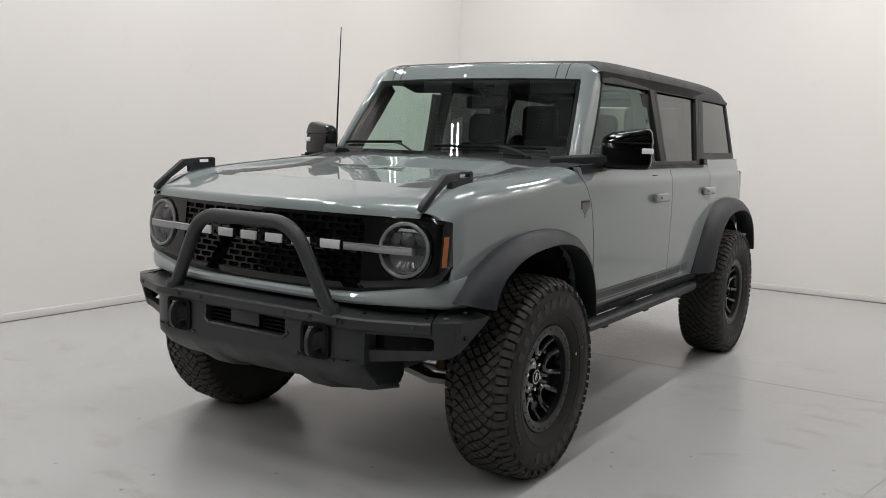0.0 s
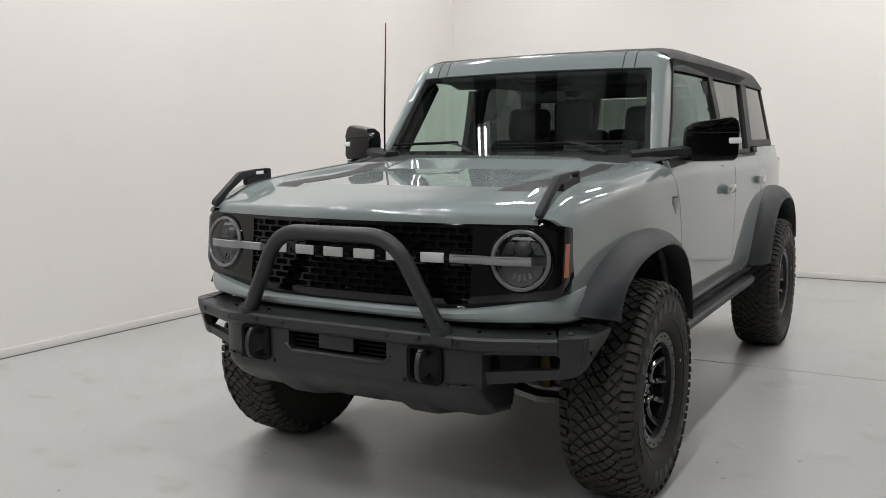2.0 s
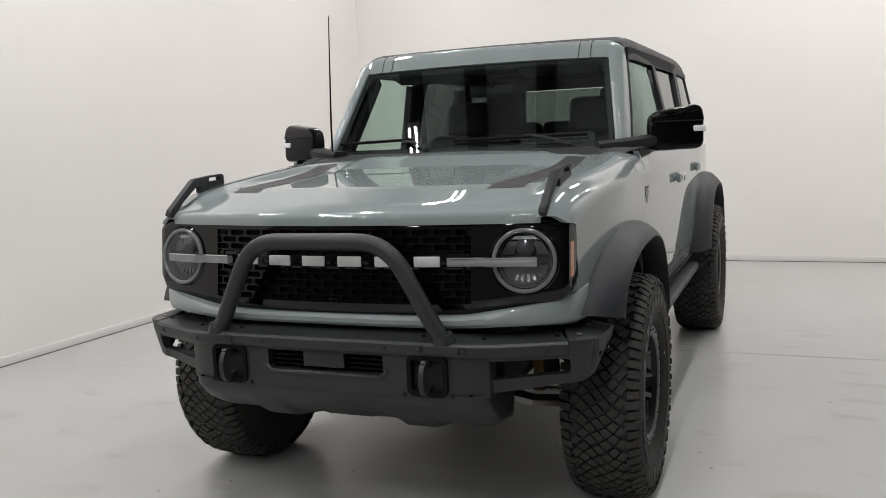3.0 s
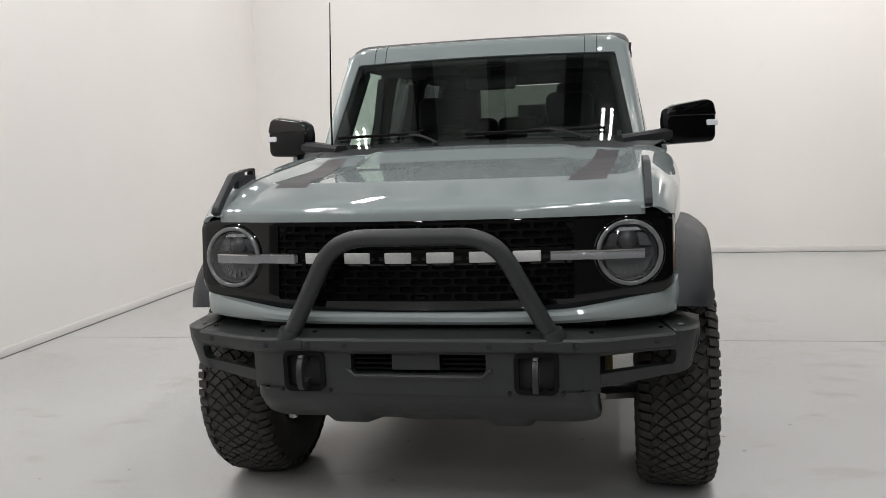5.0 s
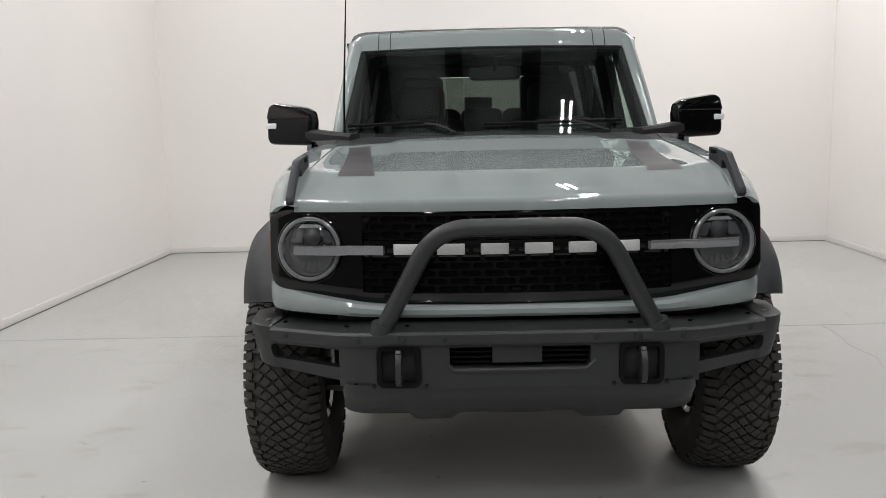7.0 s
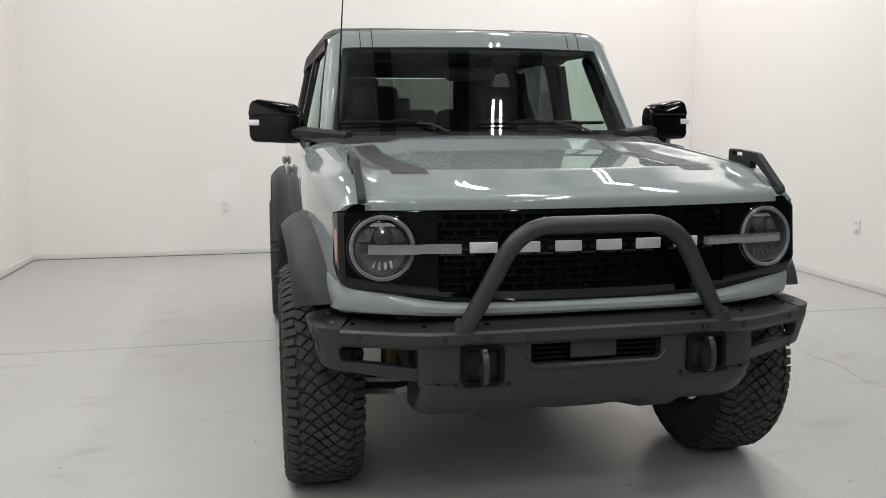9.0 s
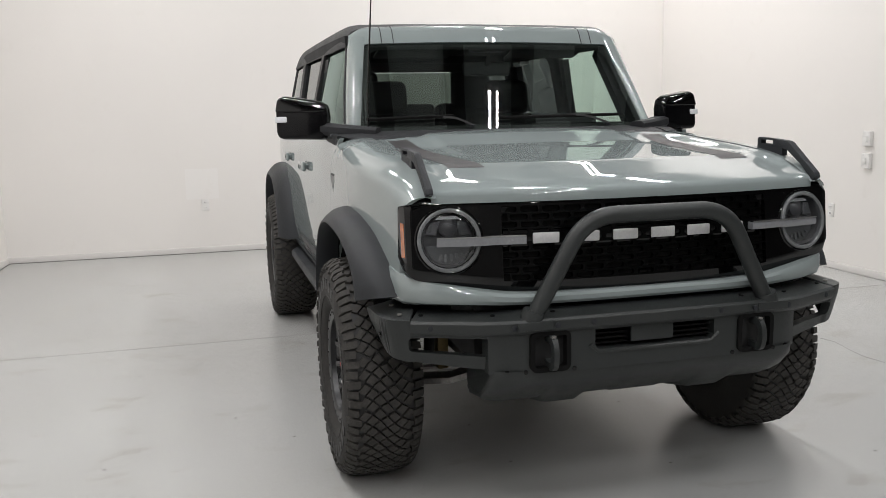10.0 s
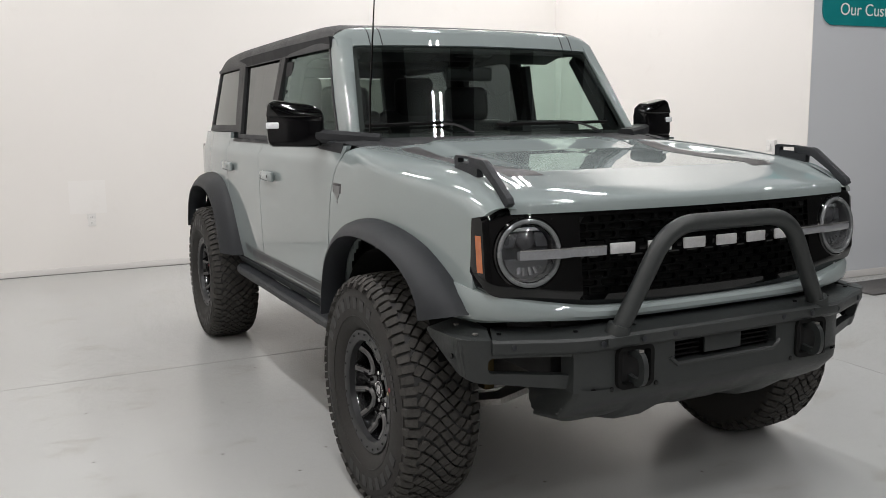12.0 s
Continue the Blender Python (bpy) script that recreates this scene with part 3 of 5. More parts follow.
def wheel(parent, x, y, z, turn, dots=True, spin=0.0):
    """One wheel; spin turns its rim, while the marks on its tyre stay where they are."""
    w = new("wheel", RIM)
    tagged(w, "gloss black six-arm alloy wheel with a mud-terrain tyre")
    w.parent, w.location, w.rotation_euler = parent, (x, y, z), (spin, 0, turn)
    kids = [(n, me, la) for n, me, _, la in WHEEL_MESHES] + [("centre_cap", CAP, ""), ("cap_rim", CAPRING, "bright metal rim"), ("cap_mark", CAPMARK, "bright plain badge"), ("brake_disc", DISC, "grey iron brake disc")]
    for n, me, la in kids:
        o = new(n, me)
        o.parent = w
        if la:
            tagged(o, la)
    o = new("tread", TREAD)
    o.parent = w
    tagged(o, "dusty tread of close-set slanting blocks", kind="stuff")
    for k in range(24):
        a = math.pi / 12 * k
        o = new("ring_bolt", BOLT)
        o.parent, o.location = w, (0.1195, 0.217 * math.cos(a), 0.217 * math.sin(a))
    for me, mids, gap in ((BARS[0], (-1.19, 1.95), 11.6), (BARS[1], (0.38, 3.52), 4.4)):
        for mid in mids:
            for k in range(8):
                o = new("sidewall_mark", me)
                o.parent, o.rotation_euler = w, (mid - spin + radians((k - 3.5) * gap), 0, 0)
    for k in range(6):
        a = math.pi / 3 * k + math.pi / 6 + 0.52
        o = new("lug_nut", NUT)
        o.parent, o.location = w, (0.034, 0.062 * math.cos(a), 0.062 * math.sin(a))
    if dots:
        for me, a, r in ((DOT1, 0.25, 0.262), (DOT2, 0.30, 0.305)):
            o = new("paint_dot", me)
            o.parent, o.location = w, (0.1345 if r < 0.3 else 0.1455, r * math.cos(a - spin), r * math.sin(a - spin))
    return w

# ---- the vehicle: nose towards -y, front axle above the origin ----
suv = thing("suv", "pale grey-green four-door off-road vehicle with black hardtop and bull bar", "car")
WB = 2.949
for x, y in ((0.856, -0.022), (0.856, WB)):
    wheel(suv, x, y, 0.4325, 0.0, spin=radians(-17))
    wheel(suv, -x, y, 0.4325, math.pi)


def half_width(y, z):
    """Half the body's width at a place along it and a height."""
    w = ease(z, [(0.55, 0.835), (0.62, 0.861), (0.75, 0.877), (0.95, 0.886), (1.10, 0.888), (1.20, 0.887), (1.268, 0.883), (1.284, 0.872), (1.31, 0.867), (1.36, 0.855)])
    if y < 0.1:
        w -= 0.072 * ((0.1 - y) / 0.8) ** 2
    if y > 2.5:
        w -= 0.030 * ((y - 2.5) / 0.9) ** 2
    return w


def nose(x):
    """Where the nose's face stands in plan."""
    a = abs(x)
    y = -0.765 + 0.10 * (a / 0.82) ** 2
    if a > 0.80:  # steep corner with the side marker
        y = -0.670 + min(a - 0.80, 0.022) * 0.5 + max(a - 0.822, 0.0) * 4.6
    return y


def lean(z):
    """The face leans back towards its top."""
    return (z - 1.02) * 0.11


def fender_top(y):
    return ease(y, [(-0.70, 1.158), (-0.66, 1.184), (-0.605, 1.215), (-0.5, 1.251), (-0.35, 1.276), (0.0, 1.306), (0.42, 1.334), (0.7, 1.338)])


def door_line(z):
    """The gap between fender and front door."""
    return ease(z, [(0.55, 0.66), (0.65, 0.652), (0.85, 0.63), (1.0, 0.60), (1.15, 0.555), (1.22, 0.51), (1.27, 0.465), (1.33, 0.415)])


def in_arch(y, z, c):
    d = y - c
    return (abs(d) / (0.52 if d < 0 else 0.50)) ** 2.3 + (max(0, z - 0.40) / 0.64) ** 2.3 < 1 or (abs(d) < 0.5 and z < 0.45)


def shoulder(y):
    """How far the fender's rounded shoulder drops from its top."""
    return lerp(y, [(-0.60, 0.085), (0.0, 0.072), (0.45, 0.034)])


def fender_point(u, v):
    if v < 0.72:
        z = 0.60 + (fender_top(0.45) - 0.034 - 0.60) * v / 0.72
        y = -0.600 + (door_line(z) - 0.004 + 0.600) * u
        z = 0.60 + (fender_top(y) - shoulder(y) - 0.60) * v / 0.72
        return (half_width(y, min(z, 1.36)), y, z)
    a = (v - 0.72) / 0.28 * math.pi / 2
    back = door_line(fender_top(0.45) - 0.034 * (1 - math.sin(a))) - 0.004
    front = lerp(v, [(0.72, -0.600), (0.80, -0.648), (1.0, -0.690)])
    y = front + (back - front) * u
    zt, d = fender_top(y), shoulder(y)
    w = half_width(y, zt - d)
    xi = 0.741
    return (xi + (w - xi) * math.cos(a) ** 1.05, y, zt - d + d * math.sin(a) ** 1.05)


us = span(0, 1, 48)
vs = span(0, 0.72, 34) + span(0.72, 1.0, 10)[1:]


def fender_keep(u, v):
    x, y, z = fender_point(u, v)
    return not in_arch(y, z, 0.0) and not (z < 0.845 and y < -0.3)


pair("fender", sheet(fender_point, us, vs, fender_keep, 0.02), PAINT, suv)


def door_point(y0, y1, z0=0.625, z1=1.335):
    def f(u, v):
        z = z0 + (z1 - z0) * v
        a, b = (y0(z) if callable(y0) else y0), (y1(z) if callable(y1) else y1)
        y = a + (b - a) * u
        return (half_width(y, z), y, z)
    return f


def mid_gap(z):
    return ease(z, [(0.6, 1.765), (0.8, 1.752), (1.0, 1.745), (1.35, 1.735)])


vs = span(0, 1, 36)
f = door_point(lambda z: door_line(z) + 0.003, lambda z: mid_gap(z) - 0.003)
pair("front_door", sheet(f, span(0, 1, 20), vs, None, 0.02), PAINT, suv)
f2 = door_point(lambda z: mid_gap(z) + 0.003, 2.497)
pair("rear_door", sheet(f2, span(0, 1, 26), vs, lambda u, v: not in_arch(f2(u, v)[1], f2(u, v)[2], WB), 0.02), PAINT, suv)


def quarter_point(u, v):
    z = 0.70 + 0.67 * v
    y = 2.503 + (3.40 - 2.503) * u
    x = half_width(y, z)
    if u > 0.93:
        x -= 0.05 * ((u - 0.93) / 0.07) ** 2
    return (x, y, z)


pair("rear_quarter", sheet(quarter_point, span(0, 0.93, 26) + [0.95, 0.965, 0.98, 0.99, 1.0], vs, lambda u, v: not in_arch(quarter_point(u, v)[1], quarter_point(u, v)[2], WB), 0.02), PAINT, suv)
# shelf at the belt line, under the glass
for y0, y1 in ((0.44, 1.732), (1.738, 2.497), (2.503, 3.385)):
    zt = 1.335 if y0 < 2.4 else 1.37
    pair("belt_ledge", sheet(lambda u, v: (half_width(u, zt) + (0.80 - half_width(u, zt)) * v, u, zt), span(y0, y1, 14), [0, 0.15, 1.0]), PAINT, suv)


# hood
def hood_z(x, s):
    z = (lerp if s > 0.08 else ease)(s, [(0.0, 1.170), (0.006, 1.182), (0.02, 1.189), (0.06, 1.2015), (0.10, 1.2125), (0.290, 1.2555), (0.300, 1.2575), (0.310, 1.2587), (0.42, 1.2670), (0.6, 1.2800), (0.87, 1.3000), (0.885, 1.3014), (0.90, 1.3040), (1.09, 1.3405), (1.105, 1.3428), (1.12, 1.3442), (1.29, 1.355)])
    c = ease(abs(x), [(0.0, 0.004), (0.3, 0.001), (0.43, 0.0), (0.45, -0.001), (0.48, -0.009), (0.50, -0.011), (0.62, -0.011), (0.70, -0.004), (0.735, 0.0)])
    z += c * min(1.0, max(0.0, (s - 0.305) / 0.35))
    # the clamshell's edge rises to the fender top
    k = min(1.0, max(0.0, (abs(x) - 0.645) / 0.088))
    k = k * k * (3 - 2 * k) * min(1.0, max(0.0, (s - 0.03) / 0.12))
    return z + (fender_top(s + nose(x) + 0.010) - 0.002 - z) * k


def hood_point(x, v):
    y0 = nose(x) + 0.010
    y1 = 0.335 + 0.175 * (1 - (abs(x) / 0.735) ** 2)
    y = y0 + (y1 - y0) * v
    return (x, y, hood_z(x, y - y0))


vs = [0, 0.004, 0.01, 0.02, 0.035, 0.055] + span(0.08, 0.235, 9) + [0.242, 0.246, 0.25, 0.254, 0.258, 0.262, 0.266, 0.27, 0.276] + span(0.29, 0.66, 14) + span(0.675, 0.725, 7) + span(0.74, 0.83, 4) + span(0.84, 0.885, 6) + span(0.90, 1, 5)
xs = span(-0.734, 0.734, 96)
part("hood", sheet(hood_point, xs, vs, None, 0.025, (0, 0, 1)), PAINT, suv)


def on_hood(name, corners, material, lift=0.0012, n=14):
    """A patch of film on one side of the hood, between four corners (x, y)."""
    (ax, ay), (bx, by), (cx, cy), (dx, dy) = corners

    def f(u, v):
        x = (ax * (1 - u) + bx * u) * (1 - v) + (dx * (1 - u) + cx * u) * v
        y = (ay * (1 - u) + by * u) * (1 - v) + (dy * (1 - u) + cy * u) * v
        return (x, y, hood_z(x, y - nose(x) - 0.010) + lift)
    return pair(name, sheet(f, span(0, 1, n), span(0, 1, n)), material, suv)


on_hood("hood_decal", [(0.480, -0.475), (0.612, -0.452), (0.660, 0.33), (0.570, 0.36)], DECAL)

# black front surround with its mesh
def low_edge(x):
    return ease(abs(x), [(0.0, 0.845), (0.42, 0.845), (0.50, 0.848), (0.60, 0.860), (0.72, 0.879), (0.77, 0.887), (0.800, 0.897), (0.818, 0.914), (0.828, 0.938), (0.833, 0.962)])


def face_point(x, v):
    zt = 1.168 - 0.036 * max(0, (abs(x) - 0.74) / 0.09) ** 1.5
    z = low_edge(x) + (zt - low_edge(x)) * v
    return (x, nose(x) + lean(z) + 0.012 * max(0, 1 - v / 0.12) + 0.01 * max(0, (v - 0.93) / 0.07), z)


MESH_X, MESH_Z0 = 0.506, 0.880
xs = span(-0.833, -0.785, 12)[:-1] + span(-0.785, -MESH_X, 16)[:-1] + span(-MESH_X, MESH_X, 40) + span(MESH_X, 0.785, 16)[1:] + span(0.785, 0.833, 12)[1:]
vs = [0, 0.03, 0.06] + [0.105] + span(0.12, 0.86, 22) + [0.888, 0.93, 0.96, 1.0]
part("grille_surround", sheet(face_point, xs, vs, lambda x, v: not (abs(x) < MESH_X and 0.105 < v < 0.888) and math.hypot(abs(x) - 0.684, face_point(x, v)[2] - 1.0245) > 0.103, 0.06, (0, -1, 0)), GLOSS, suv, "gloss black front panel")
bm = bmesh.new()


def cell(cx, cz, w, h, wall, y0):
    """One elongated opening of the mesh: a rounded frame with depth."""
    out, inn = [], []
    for sx, sz in ((1, 1), (-1, 1), (-1, -1), (1, -1)):
        for k in range(3):
            a = math.radians({(1, 1): 0, (-1, 1): 90, (-1, -1): 180, (1, -1): 270}[(sx, sz)] + 45 * k)
            r = h * 0.80
            ix, iz = sx * (w - r) + r * math.cos(a), sz * (h - r) + r * math.sin(a)
            out.append((cx + sx * (w + wall), cz + sz * (h + 0.0034)))
            inn.append((cx + ix, cz + iz))
    n = len(inn)
    vo = [bm.verts.new((x, nose(x) + lean(z) + y0, z)) for x, z in out]
    vi = [bm.verts.new((x, nose(x) + lean(z) + y0, z)) for x, z in inn]
    vb = [bm.verts.new((x, nose(x) + lean(z) + y0 + 0.016, z)) for x, z in inn]
    for i in range(n):
        j = (i + 1) % n
        if (vo[i].co - vo[j].co).length > 1e-5:
            bm.faces.new((vo[i], vo[j], vi[j], vi[i]))
        else:
            bm.faces.new((vo[i], vi[j], vi[i]))
        bm.faces.new((vi[i], vi[j], vb[j], vb[i]))


CW, CH = 0.0745, 0.0252
for r in range(10):
    zc = MESH_Z0 + CH * (r + 0.5)
    n = 14
    for k in range(n + 1):
        xc = (k - n / 2 + (0.5 if r % 2 else 0.0)) * CW
        if abs(xc) < MESH_X - 0.02:
            cell(xc, zc, CW / 2 - 0.0062, CH / 2 - 0.0034, 0.0062, 0.002)
part("grille_mesh", bm, MESHBLACK, suv, "black mesh of elongated openings", smooth=False)
# near-black sheet close behind the mesh paints the openings' shaded depth
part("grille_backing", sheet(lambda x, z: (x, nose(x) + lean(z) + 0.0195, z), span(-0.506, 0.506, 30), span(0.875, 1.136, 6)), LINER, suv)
# bar across the middle of the mesh that carries the lettering
part("grille_bar", sheet(lambda x, v: (x, nose(x) + 0.006 + 0.004 * abs(v), 1.022 + 0.027 * v), span(-0.50, 0.50, 30), [-1, -0.8, 0, 0.8, 1], None, 0.02, (0, -1, 0)), GLOSS, suv)
for k in range(6):  # plain blocks where the maker's letters stand
    x0 = -0.402 + 0.1424 * k
    bm = bmesh.new()
    prism(bm, [(x, nose(x) + 0.005, z) for x, z in ((x0, 1.004), (x0 + 0.091, 1.004), (x0 + 0.091, 1.040), (x0, 1.040))], (0, -0.009, 0), 0.003)
    part("name_block", bm, SILVER, suv, "silver block of the maker's name")
part("view_sensor", cube(-0.018, 0.018, nose(0) - 0.002, nose(0) + 0.02, 0.868, 0.895, 0.004), GLOSS, suv)


# headlamps
def lamp_ring(r0, r1, d0, d1, n=56):
    """A ring about the y axis between two radii, from depth d0 back to d1."""
    bm = revolve([(r1, d1), (r1, d0 + 0.004), (r1 - 0.004, d0), (r0 + 0.004, d0), (r0, d0 + 0.004), (r0, d1)], n, closed=True)
    return moved(bm, Matrix(((0, 1, 0, 0), (1, 0, 0, 0), (0, 0, 1, 0), (0, 0, 0, 1))))


for s in (1, -1):
    cx, cz = s * 0.684, 1.0245
    cy = nose(cx) - 0.012
    at = Matrix.Translation((cx, cy, cz)) @ pose(0, 0, 0, -6, 0, s * 9.0)
    lamp = part("headlamp", moved(lamp_ring(0.106, 0.116, 0.004, 0.06), at), GLOSS, suv, "round headlamp with grey light ring and bar")
    part("light_ring", moved(lamp_ring(0.093, 0.107, -0.004, 0.02), at), LIGHTRING, lamp, "pale grey light ring")
    bowl = moved(revolve([(0.09, 0.012), (0.085, 0.04), (0.05, 0.055), (0.0, 0.058)], 40), Matrix(((0, 1, 0, 0), (1, 0, 0, 0), (0, 0, 1, 0), (0, 0, 0, 1))))
    part("bowl", moved(bowl, at), BEZEL, lamp)
    # upper half: two chambers round a projector; lower half: a fan of reflector vanes
    for x0, x1 in ((-0.080, -0.038), (0.038, 0.080)):
        m = (x0 + x1) / 2
        part("reflector", moved(prism(bmesh.new(), [(x0, 0.040, 0.018), (x1, 0.040, 0.018), (x1 * 0.72, 0.026, 0.062), (m * 0.55, 0.030, 0.066), (x0 * 0.72, 0.026, 0.062)], (0, 0.01, 0), 0.002, 1), at), LAMPGREY, lamp)
    part("reflector", moved(prism(bmesh.new(), [(-0.05, 0.024, 0.068), (0.05, 0.024, 0.068), (0.030, 0.020, 0.083), (-0.030, 0.020, 0.083)], (0, 0.01, 0), 0.002, 1), at), REFLECT, lamp)
    arc = [(0.076 * math.cos(radians(-172 + 16.4 * k)), 0.040 - 0.010 * abs(k - 5) / 5, 0.076 * math.sin(radians(-172 + 16.4 * k)) - 0.006) for k in range(11)]
    part("lower_reflector", moved(prism(bmesh.new(), arc, (0, 0.006, 0)), at), LAMPGREY, lamp)
    for x0, x1, z0, z1 in ((-0.020, -0.032, -0.024, -0.066), (-0.006, -0.012, -0.022, -0.072), (0.006, 0.010, -0.024, -0.070), (0.018, 0.030, -0.022, -0.064), (0.030, 0.050, -0.026, -0.050)):
        pts = [(x0 - 0.004, 0.038, z0), (x0 + 0.004, 0.038, z0), (x1 + 0.005, 0.028, z1), (x1 - 0.005, 0.028, z1)]
        part("vane", moved(prism(bmesh.new(), pts, (0, 0.006, 0)), at), LAMPGREY, lamp)
    dome = moved(revolve([(0.034, 0.03), (0.032, 0.012), (0.020, 0.002), (0.0, -0.002)], 28), Matrix(((0, 1, 0, 0), (1, 0, 0, 0), (0, 0, 1, 0), (0, 0, 0, 1))))
    part("projector", moved(moved(dome, Matrix.Translation((0, 0.02, 0.045))), at), BEZEL, lamp)
    cover = moved(revolve([(0.095, 0.004), (0.07, -0.004), (0.04, -0.008), (0.0, -0.010)], 40), Matrix(((0, 1, 0, 0), (1, 0, 0, 0), (0, 0, 1, 0), (0, 0, 0, 1))))
    o = part("lens", moved(cover, at), LENSGLASS, lamp)
    o.visible_shadow = False
    # light bar from the lamp to the lettering
    P = [(s * x, nose(x) - (0.012 if x < 0.57 else 0.024), 1.0215) for x in span(0.432, 0.728, 10)]
    part("light_bar", sweep(P, [(-0.016, -0.0135), (0.006, -0.0135), (0.011, -0.005), (0.011, 0.005), (0.006, 0.0135), (-0.016, 0.0135)]), BARLENS, lamp, "clear-topped grey light bar")
    P = [(s * x, nose(x) - (0.0125 if x < 0.57 else 0.0245), 1.037) for x in span(0.432, 0.728, 10)]
    part("bar_edge", sweep(P, [(-0.016, -0.002), (0.011, -0.002), (0.011, 0.002), (-0.016, 0.002)]), CHROME, lamp, "bright edge strip")
    # amber marker on the side of the surround
    f = lambda u, v: (s * (0.8240 + 0.0058 * u), nose(0.8240 + 0.0058 * u) - 0.0015 + lean(0.966 + 0.115 * v), 0.966 + 0.115 * v)
    part("side_marker", sheet(f, span(0, 1, 4), span(0, 1, 6), None, 0.012, (s * 0.8, -0.6, 0)), AMBER, suv, "amber side marker lens")

# body-coloured lip under the surround
LIP = [(0.0, -0.797, 0.820, 0.020), (0.30, -0.793, 0.820, 0.020), (0.48, -0.780, 0.823, 0.021), (0.60, -0.755, 0.832, 0.028), (0.71, -0.720, 0.842, 0.036), (0.795, -0.668, 0.850, 0.046), (0.838, -0.60, 0.855, 0.056), (0.858, -0.50, 0.86, 0.064), (0.87, -0.42, 0.86, 0.068)]
LIP = [(-x, y, z, h) for x, y, z, h in LIP[:0:-1]] + LIP
path = smooth_path([(x, y, z) for x, y, z, h in LIP], 6)
hs = [lerp(i / 6, list(enumerate(q[3] for q in LIP))) for i in range(len(path))]


def lip_section(t):
    h = hs[min(len(hs) - 1, round(t * (len(hs) - 1)))]
    return [(-0.10, h * 1.0), (-0.03, h * 1.02), (-0.008, h * 0.9), (0.0, h * 0.45), (0.001, -h * 0.3), (-0.006, -h * 0.8), (-0.02, -h), (-0.10, -h)]


part("front_lip", sweep(path, lip_section), PAINT, suv, "body-coloured strip under the grille")

# ---- front steel bumper and bull bar ----
def plan_line(x):
    """Front face of the bumper in plan."""
    return ease(abs(x), [(0.0, -0.872), (0.46, -0.866), (0.56, -0.838), (0.65, -0.797), (0.73, -0.760), (0.81, -0.726), (0.86, -0.698)])


def beam_z(x):
    return ease(abs(x), [(0.0, 0.752), (0.44, 0.752), (0.62, 0.744), (0.86, 0.743)])


BEAM_SEC = [(0.0, -0.020), (0.004, -0.012), (0.004, 0.0135), (-0.005, 0.0215), (-0.10, 0.034), (-0.13, 0.034), (-0.13, -0.028), (-0.01, -0.028)]
bumper = part("front_bumper", sweep([(x, plan_line(x), beam_z(x)) for x in span(-0.825, 0.825, 60)], BEAM_SEC), STEEL, suv, "dark grey powder-coated modular steel bumper")


def centre_front(x, z):
    t = (abs(x) / 0.585) ** 8
    return (x, -0.856 + 0.05 * t + 0.0, z)


xs = sorted(set([round(v, 4) for v in span(-0.585, 0.585, 52)] + [-0.448, -0.325, -0.225, 0.225, 0.325, 0.448]))
zs = [0.585, 0.602, 0.62, 0.648, 0.668, 0.69, 0.72, 0.735]
part("centre_section", sheet(centre_front, xs, zs, lambda x, z: not (abs(x) < 0.225 and 0.648 < z < 0.72) and not (0.325 < abs(x) < 0.448 and 0.602 < z < 0.72), 0.07, (0, -1, 0)), STEEL, bumper)
# slot: plate in the middle, dark louvres at its sides, near-black back for its shade
part("slot_plate", cube(-0.088, 0.072, -0.846, -0.836, 0.664, 0.719, 0.002), STEEL, bumper)
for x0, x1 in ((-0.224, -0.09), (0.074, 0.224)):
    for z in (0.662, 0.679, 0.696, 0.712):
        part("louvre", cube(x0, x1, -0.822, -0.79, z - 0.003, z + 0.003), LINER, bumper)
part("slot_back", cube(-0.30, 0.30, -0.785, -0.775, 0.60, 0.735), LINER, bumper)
part("slot_sill", sweep([(-0.242, -0.857, 0.672), (-0.212, -0.857, 0.645), (0.212, -0.857, 0.645), (0.242, -0.857, 0.672)], [(-0.03, -0.008), (0.004, -0.008), (0.006, 0.0), (0.0, 0.006), (-0.03, 0.006)]), STEEL, bumper)
# end sections: one folded plate a side, with a rounded opening, its lower rim and a top deck
END_LINE = smooth_path([(0.565, -0.822, 0), (0.65, -0.787, 0), (0.73, -0.752, 0), (0.805, -0.722, 0), (0.862, -0.694, 0), (0.894, -0.664, 0), (0.909, -0.62, 0), (0.914, -0.54, 0), (0.920, -0.45, 0)], 6)
END_RUN = [0.0]
for p, q in zip(END_LINE, END_LINE[1:]):
    END_RUN.append(END_RUN[-1] + (q - p).length)
RUN = END_RUN[-1]


def end_foot(r):
    return ease(r, [(0.0, 0.588), (0.14, 0.600), (0.26, 0.614), (0.33, 0.622), (0.40, 0.636), (0.44, 0.650), (RUN, 0.757)])


def end_point(r, z, inward):
    """Point of the end plate at a run along it and a height; the foot leans in."""
    x = lerp(r, [(d, p.x) for d, p in zip(END_RUN, END_LINE)])
    y = lerp(r, [(d, p.y) for d, p in zip(END_RUN, END_LINE)])
    x2, y2 = (lerp(min(r + 0.01, RUN), [(d, p[k]) for d, p in zip(END_RUN, END_LINE)]) for k in (0, 1))
    x1, y1 = (lerp(max(r - 0.01, 0), [(d, p[k]) for d, p in zip(END_RUN, END_LINE)]) for k in (0, 1))
    n = Vector((y1 - y2, x2 - x1)).normalized()
    k = inward + 0.030 * max(0.0, 0.735 - z) / 0.12 + 0.007 * (1 - min(1, max(0, (r - 0.27) / 0.015)))
    return Vector((x + n.x * k, y + n.y * k, z))


